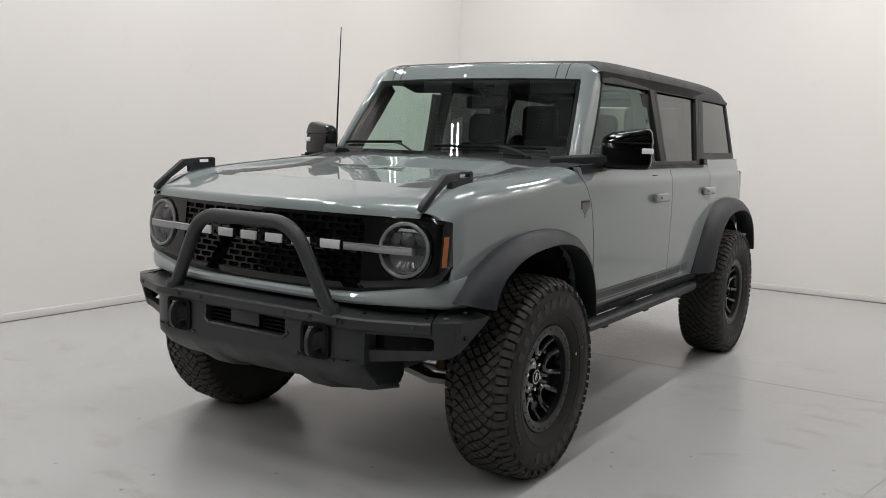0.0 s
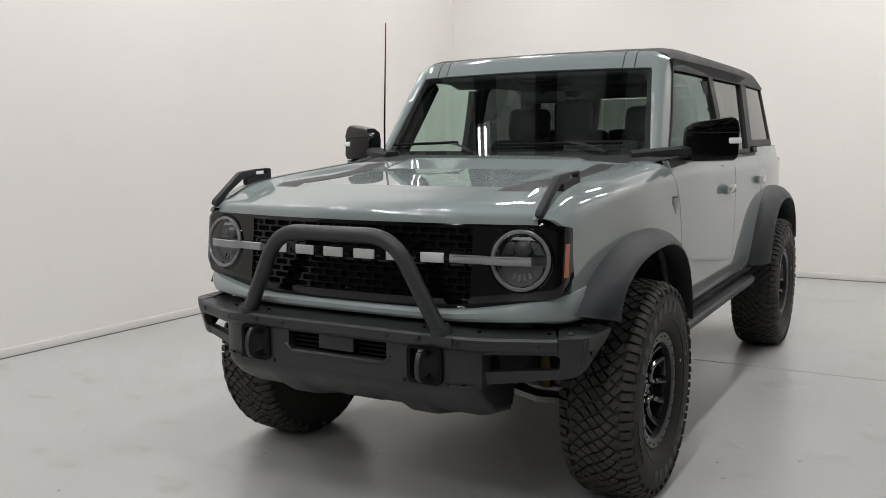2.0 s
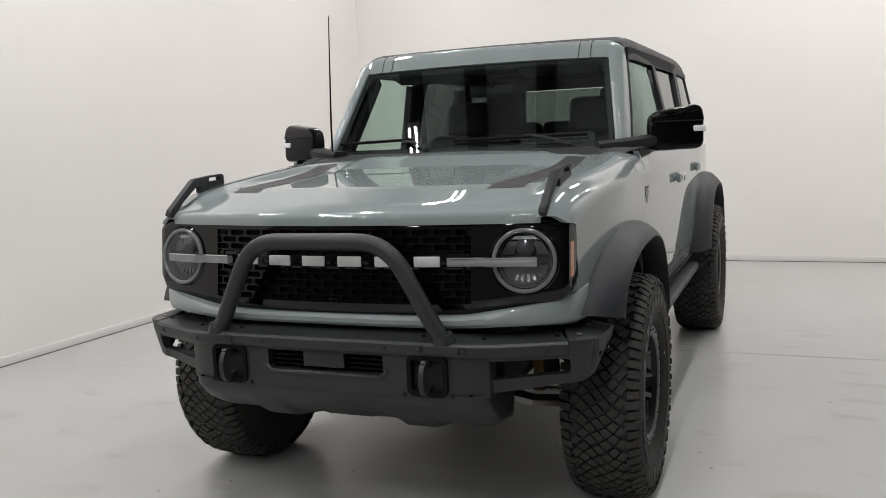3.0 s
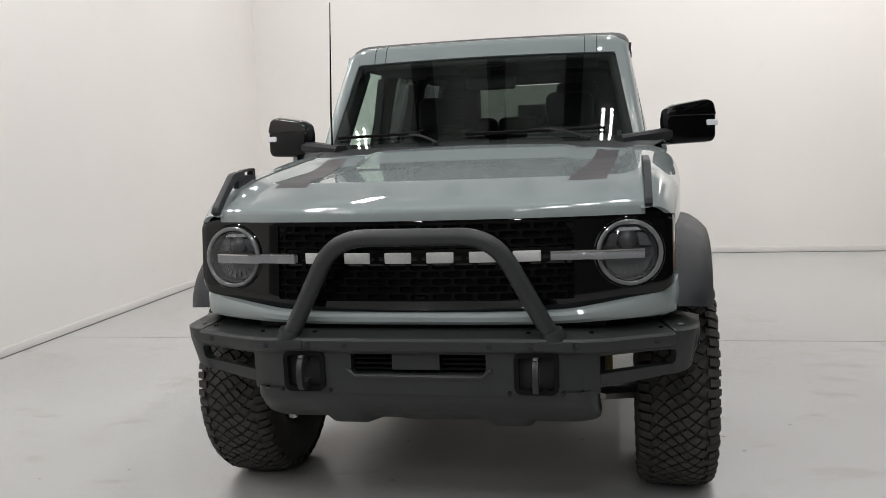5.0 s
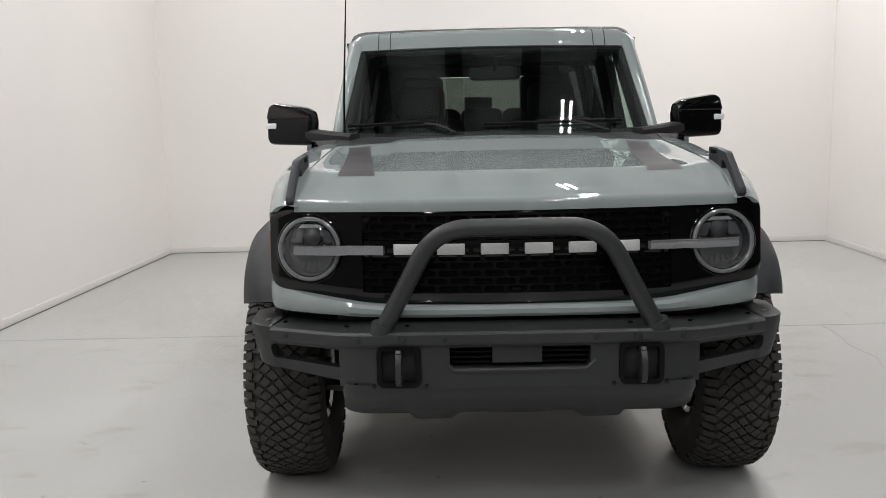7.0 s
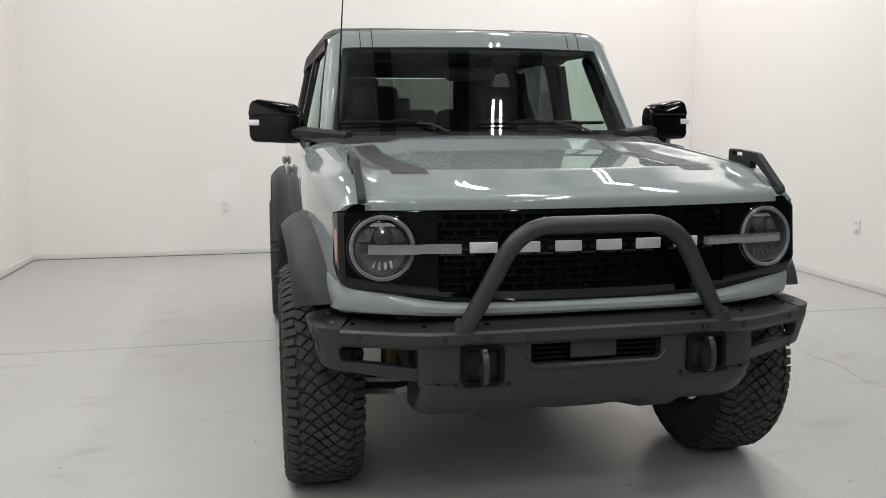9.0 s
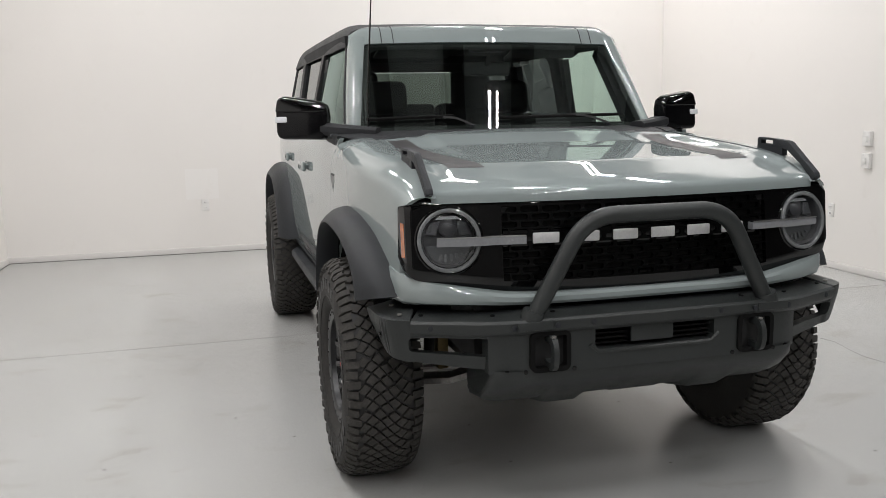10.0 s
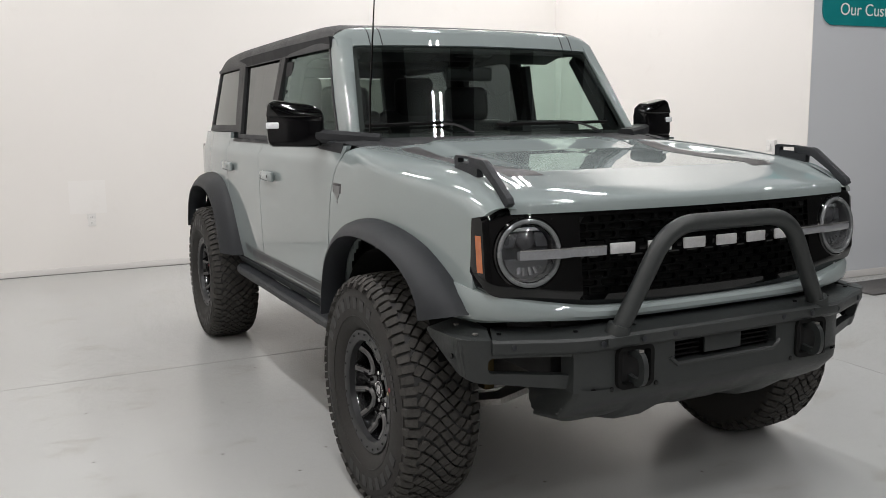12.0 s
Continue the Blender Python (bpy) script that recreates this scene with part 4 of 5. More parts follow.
def end_plate():
    bm = bmesh.new()
    edge = [(r, end_foot(r)) for r in span(0, RUN, 40)] + [(RUN, 0.765)] + [(r, 0.765) for r in span(RUN, 0.282, 16)[1:]] + [(0.28, 0.740)] + [(r, 0.740) for r in span(0.26, 0, 10)]
    hole, h0, h1, rad = [], 0.022, 0.292, 0.016
    for cx, side, a0 in ((h1 - rad, 1, 0), (h0 + rad, 1, 90), (h0 + rad, -1, 180), (h1 - rad, -1, 270)):
        for k in range(5):
            a = math.radians(a0 + 22.5 * k)
            r = cx + rad * math.cos(a)
            mid, half = lerp(r, [(0.0, 0.670), (0.3, 0.679)]), lerp(r, [(0.0, 0.034), (0.3, 0.026)])
            hole.append((r, mid + side * (half - rad) + rad * math.sin(a)))
    for loop in (edge, hole):
        vs = [bm.verts.new((r, 0, z)) for r, z in loop]
        for i in range(len(vs)):
            bm.edges.new((vs[i - 1], vs[i]))
    bmesh.ops.triangle_fill(bm, edges=bm.edges[:], use_beauty=True)
    for r in span(0.02, RUN - 0.02, 30):
        bmesh.ops.bisect_plane(bm, geom=bm.verts[:] + bm.edges[:] + bm.faces[:], plane_co=(r, 0, 0), plane_no=(1, 0, 0))
    rims = [e for e in bm.edges if len(e.link_faces) == 1]
    back = [v for v in bmesh.ops.extrude_edge_only(bm, edges=rims)["geom"] if isinstance(v, bmesh.types.BMVert)]
    inner = set(back)
    for v in bm.verts:
        v.co = end_point(v.co.x, v.co.z, 0.035 if v in inner else 0.0)
    return bm


END = end_plate()
for s in (1, -1):
    bm = END.copy()
    if s < 0:
        bm = moved(bm, Matrix.Diagonal((-1, 1, 1, 1)))
        bmesh.ops.reverse_faces(bm, faces=bm.faces[:])
    part("end_section", bm, STEEL, bumper)
    bm = bmesh.new()
    prism(bm, [(s * p.x, p.y, p.z) for p in (end_point(r, 0.7655, 0.001) for r in span(0.283, RUN, 14))] + [(s * 0.79, -0.44, 0.790), (s * 0.79, -0.62, 0.784)], (0, 0, -0.012), 0.003)
    part("end_deck", bm, STEEL, bumper)
    for y in (-0.60, -0.505):
        part("bolt", moved(revolve([(0.009, 0.0), (0.009, 0.004), (0.004, 0.006), (0, 0.006)], 10), Matrix.Translation((s * lerp(y, [(-0.62, 0.903), (-0.45, 0.910)]), y, 0.70)) @ pose(0, 0, 0, 0, 0, 0 if s > 0 else 180)), GLOSS, bumper)
    for y in (-0.645, -0.515):
        part("bolt", moved(revolve([(0.009, 0.0), (0.009, 0.005), (0, 0.006)], 8), Matrix.Translation((s * 0.845, y, lerp(y, [(-0.645, 0.7715), (-0.515, 0.7765)]))) @ pose(0, 0, 0, 0, -90, 0)), ALLOY, bumper)
    # tow hook in its recess
    bm = bmesh.new()
    x0 = s * 0.387
    P = bend([(x0, -0.82, 0.704), (x0, -0.890, 0.704), (x0, -0.905, 0.66), (x0, -0.895, 0.616), (x0, -0.86, 0.610), (x0, -0.82, 0.62)], 0.03)
    sweep(P, [(-0.013, -0.009), (0.013, -0.009), (0.013, 0.009), (-0.013, 0.009)], bm, up=(1, 0, 0))
    hook = part("tow_hook", bm, STEEL, bumper, "black steel tow hook")
    part("hook_pin", moved(revolve([(0.0, -0.004), (0.008, -0.003), (0.008, 0.003), (0.0, 0.005)], 12), Matrix.Translation((x0, -0.888, 0.716)) @ pose(0, 0, 0, 0, -90, 0)), ALLOY, hook, "bright steel pin")
    # black seal round the recess, with rounded corners
    P = bend([(x0, -0.862, 0.601), (x0 + 0.062, -0.862, 0.601), (x0 + 0.062, -0.862, 0.721), (x0 - 0.062, -0.862, 0.721), (x0 - 0.062, -0.862, 0.601), (x0, -0.862, 0.601)], 0.018)
    part("hook_frame", sweep(P, [(-0.009, -0.004), (0.006, -0.004), (0.006, 0.03), (-0.009, 0.03)], up=(0, 1, 0)), LINER, bumper)
    # back of the recess, its shade put into a dark colour
    part("hook_back", cube(x0 - 0.060, x0 + 0.060, -0.834, -0.824, 0.600, 0.722, 0.003), DARK, bumper)
    # foot of the bull bar
    part("bar_foot", sweep([(s * 0.444, -0.835, 0.765), (s * 0.440, -0.838, 0.786), (s * 0.437, -0.840, 0.798)], lambda t: [((0.041 - 0.006 * t) * math.cos(k * math.pi / 8), (0.041 - 0.006 * t) * math.sin(k * math.pi / 8)) for k in range(16)], up=(0, 1, 0)), STEEL, bumper)
    part("foot_plate", cube(s * 0.445 - 0.06, s * 0.445 + 0.06, -0.8775, -0.870, 0.739, 0.768, 0.003), STEEL, bumper)
for x in (-0.765, -0.515, -0.37, -0.24, 0.24, 0.37, 0.515, 0.765):
    bm = moved(revolve([(0.010, 0.0), (0.010, 0.004), (0.005, 0.006), (0, 0.006)], 12), Matrix.Translation((x, plan_line(x) - 0.002 - (0.008 if 0.36 < abs(x) < 0.52 else 0.0), beam_z(x))) @ pose(0, 0, 0, 0, 0, -90))
    part("sensor" if abs(x) in (0.765, 0.24) else "bolt", bm, MOULD, bumper)
for x in (-0.78, -0.56, -0.36, 0.36, 0.56, 0.78):
    part("bolt", moved(revolve([(0.008, 0.0), (0.008, 0.004), (0, 0.005)], 8), Matrix.Translation((x, plan_line(x) + 0.06, beam_z(x) + 0.0285)) @ pose(0, 0, 0, 0, -90, 0)), GLOSS, bumper)
for x in (-0.53, -0.47, -0.30, 0.30, 0.47, 0.53):
    part("bolt", moved(revolve([(0.008, 0.0), (0.008, 0.004), (0, 0.005)], 8), Matrix.Translation((x, centre_front(x, 0)[1], 0.594)) @ pose(0, 0, 0, 0, 0, -90)), GLOSS, bumper)
P = bend([(0.437, -0.836, 0.775), (0.262, -0.856, 1.103), (-0.262, -0.856, 1.103), (-0.437, -0.836, 0.775)], 0.11, 10)
part("bull_bar", tube(P, 0.029, 20, up=(0, 1, 0)), STEEL, suv, "dark grey tubular bull bar")


# skid plate
def skid(w, v):
    """Plate under the nose; its outer ends turn back in round lobes."""
    a = math.radians(max(0.0, (abs(w) - 0.8) / 0.2) * 90)
    x = math.copysign(min(abs(w), 0.8) / 0.8 * 0.490 + (0.085 + 0.012 * v) * math.sin(a), w)
    z = lerp(v, [(0, 0.592), (0.3, 0.560), (0.55, 0.500), (0.78, 0.448), (1.0, 0.416)])
    y = lerp(v, [(0, -0.850), (0.3, -0.843), (0.55, -0.785), (0.78, -0.69), (1.0, -0.51)])
    if v > 0.4:
        k = 0.5 - 0.5 * math.cos(min(1, max(0, (abs(x) - 0.20) / 0.02)) * math.pi) if abs(x) < 0.28 else 0.5 + 0.5 * math.cos(min(1, max(0, (abs(x) - 0.345) / 0.02)) * math.pi)
        z -= 0.034 * k * (v - 0.4) / 0.6 + 0.004 * (1 if abs(x) < 0.09 else 0)
    return (x, y + (0.055 - 0.29 * max(0, v - 0.5)) * (1 - math.cos(a)), z + 0.095 * (1 - math.cos(a)) * max(0, v - 0.4))


part("skid_plate", sheet(skid, span(-1.0, -0.82, 9) + span(-0.8, 0.8, 56) + span(0.82, 1.0, 9), [0, 0.1, 0.3, 0.42, 0.55, 0.66, 0.78, 0.9, 1.0], None, 0.006, (0, 0, -1)), STEEL, suv, "dark grey skid plate")
P = smooth_path([(0.566, -0.79, 0.598), (0.572, -0.782, 0.566), (0.582, -0.730, 0.504), (0.585, -0.665, 0.476), (0.585, -0.600, 0.464), (0.582, -0.545, 0.472), (0.575, -0.520, 0.505), (0.572, -0.545, 0.560), (0.566, -0.60, 0.598)], 4)
pair("skid_end", prism(bmesh.new(), P, (-0.04, 0, 0), 0.012, 3), STEEL, suv)
# hidden dark block that keeps light out behind the nose, and parts under it
part("nose_structure", cube(-0.60, 0.60, -0.70, 0.42, 0.60, 1.13), DARK, suv)
# added dark blocks that close the view through the surround's corners
pair("lamp_housing", cube(0.56, 0.812, -0.585, -0.40, 0.92, 1.150, 0.02), LINER, suv)
part("shutter_panel", cube(-0.70, 0.70, -0.66, -0.60, 0.80, 0.90), DARK, suv)
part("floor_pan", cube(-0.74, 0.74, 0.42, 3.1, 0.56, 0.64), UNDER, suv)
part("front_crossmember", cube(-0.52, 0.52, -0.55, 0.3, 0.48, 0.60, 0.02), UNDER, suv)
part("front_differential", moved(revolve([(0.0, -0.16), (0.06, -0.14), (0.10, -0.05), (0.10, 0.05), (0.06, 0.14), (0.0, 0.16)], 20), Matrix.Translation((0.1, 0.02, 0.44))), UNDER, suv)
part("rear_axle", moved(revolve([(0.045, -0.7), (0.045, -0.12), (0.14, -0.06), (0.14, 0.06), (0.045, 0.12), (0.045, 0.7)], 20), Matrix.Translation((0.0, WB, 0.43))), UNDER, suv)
for s in (1, -1):
    part("lower_control_arm", sweep([(s * 0.45, -0.30, 0.455), (s * 0.58, -0.33, 0.435), (s * 0.74, -0.20, 0.405)], [(-0.045, -0.011), (0.045, -0.011), (0.045, 0.011), (-0.045, 0.011)]), ALLOY, suv, "bare cast aluminium arm")
    part("tie_rod", tube([(s * 0.40, -0.20, 0.44), (s * 0.76, -0.17, 0.43)], 0.014, 10), ALLOY, suv)
    part("sway_bar_link", cube(s * 0.600 - 0.022, s * 0.600 + 0.022, -0.30, -0.24, 0.46, 0.66, 0.008), GOLD, suv, "yellow zinc-plated bracket")
    part("coil_damper", tube([(s * 0.545, 0.03, 0.42), (s * 0.53, 0.03, 0.95)], 0.05, 14), DARK, suv)
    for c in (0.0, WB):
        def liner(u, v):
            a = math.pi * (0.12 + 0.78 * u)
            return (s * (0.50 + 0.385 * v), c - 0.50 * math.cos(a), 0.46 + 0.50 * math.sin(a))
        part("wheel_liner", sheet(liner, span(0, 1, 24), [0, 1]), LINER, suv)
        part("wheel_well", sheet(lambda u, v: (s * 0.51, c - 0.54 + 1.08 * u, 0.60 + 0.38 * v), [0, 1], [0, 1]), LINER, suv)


# ---- wheel-arch flares ----
def flare(c, inner, outer, x_body):
    """Arch moulding: its edge on the body, its crown and its lip at the opening."""
    A, B = smooth_path([(0, y, z) for y, z in outer], 6), smooth_path([(0, y, z) for y, z in inner], 6)
    n = len(A) - 1
    rings = []
    bm = bmesh.new()
    for i in range(n + 1):
        a, b = A[i], B[i]
        ring = []
        for t, x in ((0.0, None), (0.02, 0.898), (0.16, 0.930), (0.5, 0.962), (0.85, 0.984), (0.97, 0.986), (1.0, 0.978), (1.0, 0.91), (1.0, 0.80)):
            p = a.lerp(b, t)
            y = c + p.y
            xx = (x_body(y, min(p.z, 1.3)) - 0.012) if x is None else max(x - (0.026 * max(0, (-p.y - 0.05) / 0.55) ** 1.4 if c == 0 else 0), x_body(y, min(p.z, 1.3)) + 0.006)
            ring.append(bm.verts.new((xx, y, p.z)))
        rings.append(ring)
    for r, q in zip(rings, rings[1:]):
        for i in range(len(r) - 1):
            bm.faces.new((r[i], r[i + 1], q[i + 1], q[i]))
    bm.faces.new(rings[0])
    bm.faces.new(rings[-1][::-1])
    return bm


FRONT_IN = [(-0.475, 0.795), (-0.46, 0.85), (-0.40, 0.918), (-0.27, 0.978), (-0.10, 1.006), (0.10, 1.006), (0.26, 0.965), (0.37, 0.88), (0.43, 0.76), (0.455, 0.635)]
FRONT_OUT = [(-0.595, 0.825), (-0.550, 0.880), (-0.455, 0.954), (-0.32, 1.022), (-0.12, 1.064), (0.10, 1.070), (0.31, 1.032), (0.455, 0.945), (0.505, 0.80), (0.52, 0.64)]
pair("front_flare", flare(0.0, FRONT_IN, FRONT_OUT, half_width), MOULD, suv, "matt black wheel-arch moulding")
REAR_IN = [(-0.56, 0.640), (-0.50, 0.76), (-0.41, 0.885), (-0.27, 0.975), (-0.10, 1.008), (0.12, 1.006), (0.28, 0.965), (0.39, 0.88), (0.44, 0.78), (0.46, 0.70)]
REAR_OUT = [(-0.675, 0.630), (-0.610, 0.79), (-0.505, 0.945), (-0.35, 1.055), (-0.13, 1.098), (0.14, 1.095), (0.35, 1.05), (0.48, 0.95), (0.53, 0.82), (0.54, 0.71)]
pair("rear_flare", flare(WB, REAR_IN, REAR_OUT, half_width), MOULD, suv, "matt black wheel-arch moulding")

# ---- sills ----
pair("rocker_panel", sheet(lambda y, v: (lerp(v, [(0, 0.80), (0.3, 0.852), (1, 0.872)]), y, 0.56 + 0.06 * v), span(0.5, 2.4, 12), [0, 0.3, 0.6, 1.0], None, 0.02), MOULD, suv)
pair("rock_rail", sweep(bend([(0.85, 0.46, 0.552), (0.893, 0.56, 0.552), (0.893, 2.24, 0.552), (0.85, 2.36, 0.552)], 0.08), [(-0.05, -0.024), (0.016, -0.024), (0.028, -0.012), (0.028, 0.008), (0.014, 0.018), (-0.05, 0.018)]), MOULD, suv, "dark grey side rail")
for y in (0.85, 1.45, 2.05):
    pair("rail_bracket", cube(0.70, 0.88, y - 0.03, y + 0.03, 0.50, 0.55, 0.005), DARK, suv)


def side_film(name, y0, y1, z0, z1, material, lean=0.0, lift=0.0015):
    f = lambda u, v: (half_width(y0 + (y1 - y0) * u, z0 + (z1 - z0) * v) + lift, y0 + (y1 - y0) * u + lean * v, z0 + (z1 - z0) * v)
    return pair(name, sheet(f, span(0, 1, max(2, int((y1 - y0) * 16))), span(0, 1, 3)), material, suv)


for a, b in ((0.662, 1.592), (1.606, 2.02)):
    side_film("side_stripe", a, b, 0.664, 0.701, DECALGREY)
    side_film("side_stripe", a, b, 0.706, 0.712, DECALGREY)
    side_film("side_stripe", a, b, 0.650, 0.658, DECALGREY)
    side_film("side_stripe", a, b, 0.628, 0.638, DECAL)
for k in range(4):
    side_film("slash_mark", 2.035 + 0.032 * k, 2.053 + 0.032 * k, 0.668, 0.712 + 0.004 * k, DECALGREY, 0.02)

# ---- cab ----
def upper(y, z):
    """Half the cab's width above the belt."""
    w = 0.822 - (z - 1.34) * 0.232
    if y < 1.2:
        w -= 0.042 * ((1.2 - y) / 0.5) ** 2
    if y > 2.7:
        w -= 0.025 * ((y - 2.7) / 0.7) ** 2
    return w


def screen(u, v):
    """Windscreen: u across -1..1, v from foot to head."""
    x = u * (0.745 - 0.085 * v)
    y = 0.607 + 0.295 * v - 0.045 * (1 - u * u) * (1 - 0.2 * v)
    return (x, y, 1.350 + 0.434 * v)


o = part("windscreen", sheet(screen, span(-1, 1, 24), span(0, 1, 12)), WSGLASS, suv, "faintly green windscreen")
o.visible_shadow = False
# black edge band of the glass
band = lambda u, v: not (abs(u) < 0.945 and 0.06 < v < 0.955)
off = lambda u, v: tuple(Vector(screen(u, v)) + Vector((0, 0.004, -0.003)))
part("screen_band", sheet(off, [-1, -0.945] + span(-0.9, 0.9, 20) + [0.945, 1], [0, 0.06] + span(0.1, 0.9, 8) + [0.955, 1], band), DARK, suv)


# rounded upper corners of the painted frame
def frit_keep(u, v):
    """Outside the clear field of the windscreen, whose corners are round."""
    x, z = abs(u) * (0.745 - 0.085 * v), 0.53 * v
    hx, lo, hi, r = 0.705 - 0.085 * v, 0.035, 0.490, 0.055
    dx, dz = max(0.0, x - (hx - r)), max(0.0, z - (hi - r), (lo + r) - z)
    return math.hypot(dx, dz) > r


part("windscreen_border", sheet(lambda u, v: tuple(Vector(screen(u, v)) + Vector((0, 0.006, -0.003))), span(-0.995, 0.995, 120), span(0.005, 0.995, 60), frit_keep), LINER, suv, "black printed border of the windscreen", smooth=False)


def corner_keep(u, v):
    a, b, r = 0.66 * (1 - u), 0.52 * (1 - v), 0.058
    return a < r and b < r and (r - a) ** 2 + (r - b) ** 2 > r * r


pair("frame_corner", sheet(lambda u, v: tuple(Vector(screen(u, v)) + Vector((0, -0.004, 0.002))), span(0.905, 1.0, 28), span(0.88, 1.0, 28), corner_keep), PAINT, suv)


# painted frame of the windscreen: pillars and header
def pillar(t, k):
    v = 1.0 * t
    a = Vector(screen(1.0, v))
    a = a + Vector((-0.012, -0.010, 0.004))
    z = a.z
    b = Vector((upper(a.y + 0.09, z) + 0.008, a.y + 0.055, z))
    c = Vector((upper(a.y + 0.13, z) + 0.001, a.y + 0.115 + 0.02 * (1 - v), z))
    m = Vector((b.x - 0.012, a.y + 0.006, z))
    q = [a + Vector((-0.002, 0.02, 0)), a, a.lerp(m, 0.6) + Vector((0, -0.012, 0.002)), m + Vector((0.004, 0.006, 0)), b, c, c + Vector((-0.04, 0.0, 0))]
    return q[k]


bm = sheet(lambda t, k: pillar(t, k), span(-0.12, 1.06, 20), range(7))
pair("a_pillar", bm, PAINT, suv, angle=75)


def header(u, k):
    base = Vector(screen(u * 1.0, 0.985))
    crown = 0.010 * (1 - u * u)
    q = [(0, 0.02, -0.012), (0, -0.006, 0.0), (0, 0.006, 0.020), (0, 0.028, 0.058), (0, 0.050, 0.078), (0, 0.080, 0.086), (0, 0.12, 0.088)][k]
    p = base + Vector(q) + Vector((0, 0, crown))
    if abs(u) > 0.9:
        p.z -= 0.035 * ((abs(u) - 0.9) / 0.12) ** 2 * (k / 6)
    p.x = u * (0.675 + 0.010 * (1 if k else 0))
    return p


part("screen_header", sheet(header, [-1.045, -1.02, -1.0, -0.97, -0.94, -0.9] + span(-0.86, 0.86, 24) + [0.9, 0.94, 0.97, 1.0, 1.02, 1.045], range(7)), PAINT, suv)
for s in (1, -1):
    for u in (0.735, 0.820):
        part("header_seam", sweep([Vector(header(s * u, k)) + Vector((0, -0.0005, 0.0005)) for k in (1, 2, 3, 4, 5)], [(-0.0018, -0.001), (0.0018, -0.001), (0.0018, 0.0012), (-0.0018, 0.0012)]), DARK, suv)


# hardtop: roof skin and quarter surrounds
def roof(u, y):
    """Roof skin: u from -1 to 1 round its section."""
    a = abs(u)
    zt = ease(y, [(0.98, 1.868), (1.03, 1.886), (1.07, 1.895), (1.3, 1.902), (2.2, 1.902), (2.8, 1.898), (3.15, 1.887), (3.33, 1.866), (3.41, 1.838)])
    xe = upper(min(y, 3.40), 1.76) + 0.010
    q = lerp(a, [(0, 0.0), (0.5, 0.60), (0.68, 0.875), (0.74, 0.925), (0.80, 0.958), (0.85, 0.976), (0.90, 0.986), (1.0, 1.0)])
    z = zt + lerp(a, [(0, 0.0), (0.5, -0.003), (0.68, -0.008), (0.74, -0.014), (0.80, -0.026), (0.85, -0.044)])
    if a > 0.85:
        z += (1.787 - z) * (a - 0.85) / 0.15
    return ((1 if u > 0 else -1) * xe * q, y, z)


us = sorted([-s for s in (1.0, 0.95, 0.90, 0.85, 0.80, 0.74, 0.68, 0.6, 0.5, 0.25)] + [0.0] + [1.0, 0.95, 0.90, 0.85, 0.80, 0.74, 0.68, 0.6, 0.5, 0.25])
for nm, y0, y1 in (("roof_front_panel", 0.985, 1.70), ("roof_rear_panel", 1.705, 3.41)):
    part(nm, sheet(roof, us, span(y0, y1, 16), None, 0.018, (0, 0, 1)), ROOF, suv, "dark textured hardtop panel")
part("headliner", sheet(lambda u, y: (roof(u, y)[0] * 0.97, y, roof(u, y)[2] - 0.035), us[2:-2], span(1.0, 3.34, 8)), HEADLINER, suv)


def quarter_top(u, v):
    a, b, z = 2.430 + 0.21 * v, 3.408 + 0.035 * v, 1.372 + 0.416 * v
    y = a + (b - a) * u
    x = upper(y, z) + 0.008
    if u > 0.95:
        x -= 0.05 * ((u - 0.95) / 0.05) ** 2
    return (x, y, z)


us2 = sorted(set([0, 0.11, 0.15, 0.90, 0.95, 0.97, 0.985, 1.0] + span(0.2, 0.88, 14)))
vs2 = sorted(set([0, 0.10, 0.955, 1.0] + span(0.15, 0.9, 8)))
pair("quarter_surround", sheet(quarter_top, us2, vs2, lambda u, v: not (0.11 < u < 0.90 and 0.10 < v < 0.955), 0.014), ROOF, suv, "dark textured hardtop side")
pair("quarter_window", sheet(lambda u, v: tuple(Vector(quarter_top(u, v)) - Vector((0.010, 0, 0))), span(0.105, 0.905, 6), span(0.09, 0.96, 6)), PRIVACY, suv, "dark tinted glass")


def glass(y0, y1, z0, z1, off=-0.004):
    """A pane on the cab's side; y0, y1 as functions of height."""
    def f(u, v):
        z = z0 + (z1 - z0) * v
        a, b = y0(z), y1(z)
        y = a + (b - a) * u
        return (upper(y, z) + off, y, z)
    return sheet(f, span(0, 1, 8), span(0, 1, 8))


front_edge = lambda z: 0.735 + (z - 1.35) * 0.68
g = pair("front_door_glass", glass(front_edge, lambda z: 1.672, 1.34, 1.785), CLEARGLASS, suv, "clear door glass")
h = pair("rear_door_glass", glass(lambda z: 1.775 + (z - 1.34) * 0.03, lambda z: 2.345 + (z - 1.34) * 0.46, 1.34, 1.785), PRIVACY, suv, "dark tinted door glass")
for o in (*g, *h):
    o.visible_shadow = False


def strip(name, pts, w, material, thick=0.012):
    """Flat moulding along a line on the cab's side, given as (y, z)."""
    P = [(upper(y, z) + 0.002, y, z) for y, z in pts]
    return pair(name, sweep(P, [(-w / 2, -0.01), (w / 2, -0.01), (w / 2, thick - 0.003), (w / 2 - 0.003, thick), (-w / 2 + 0.003, thick), (-w / 2, thick - 0.003)], up=(1, 0, 0.2)), material, suv)


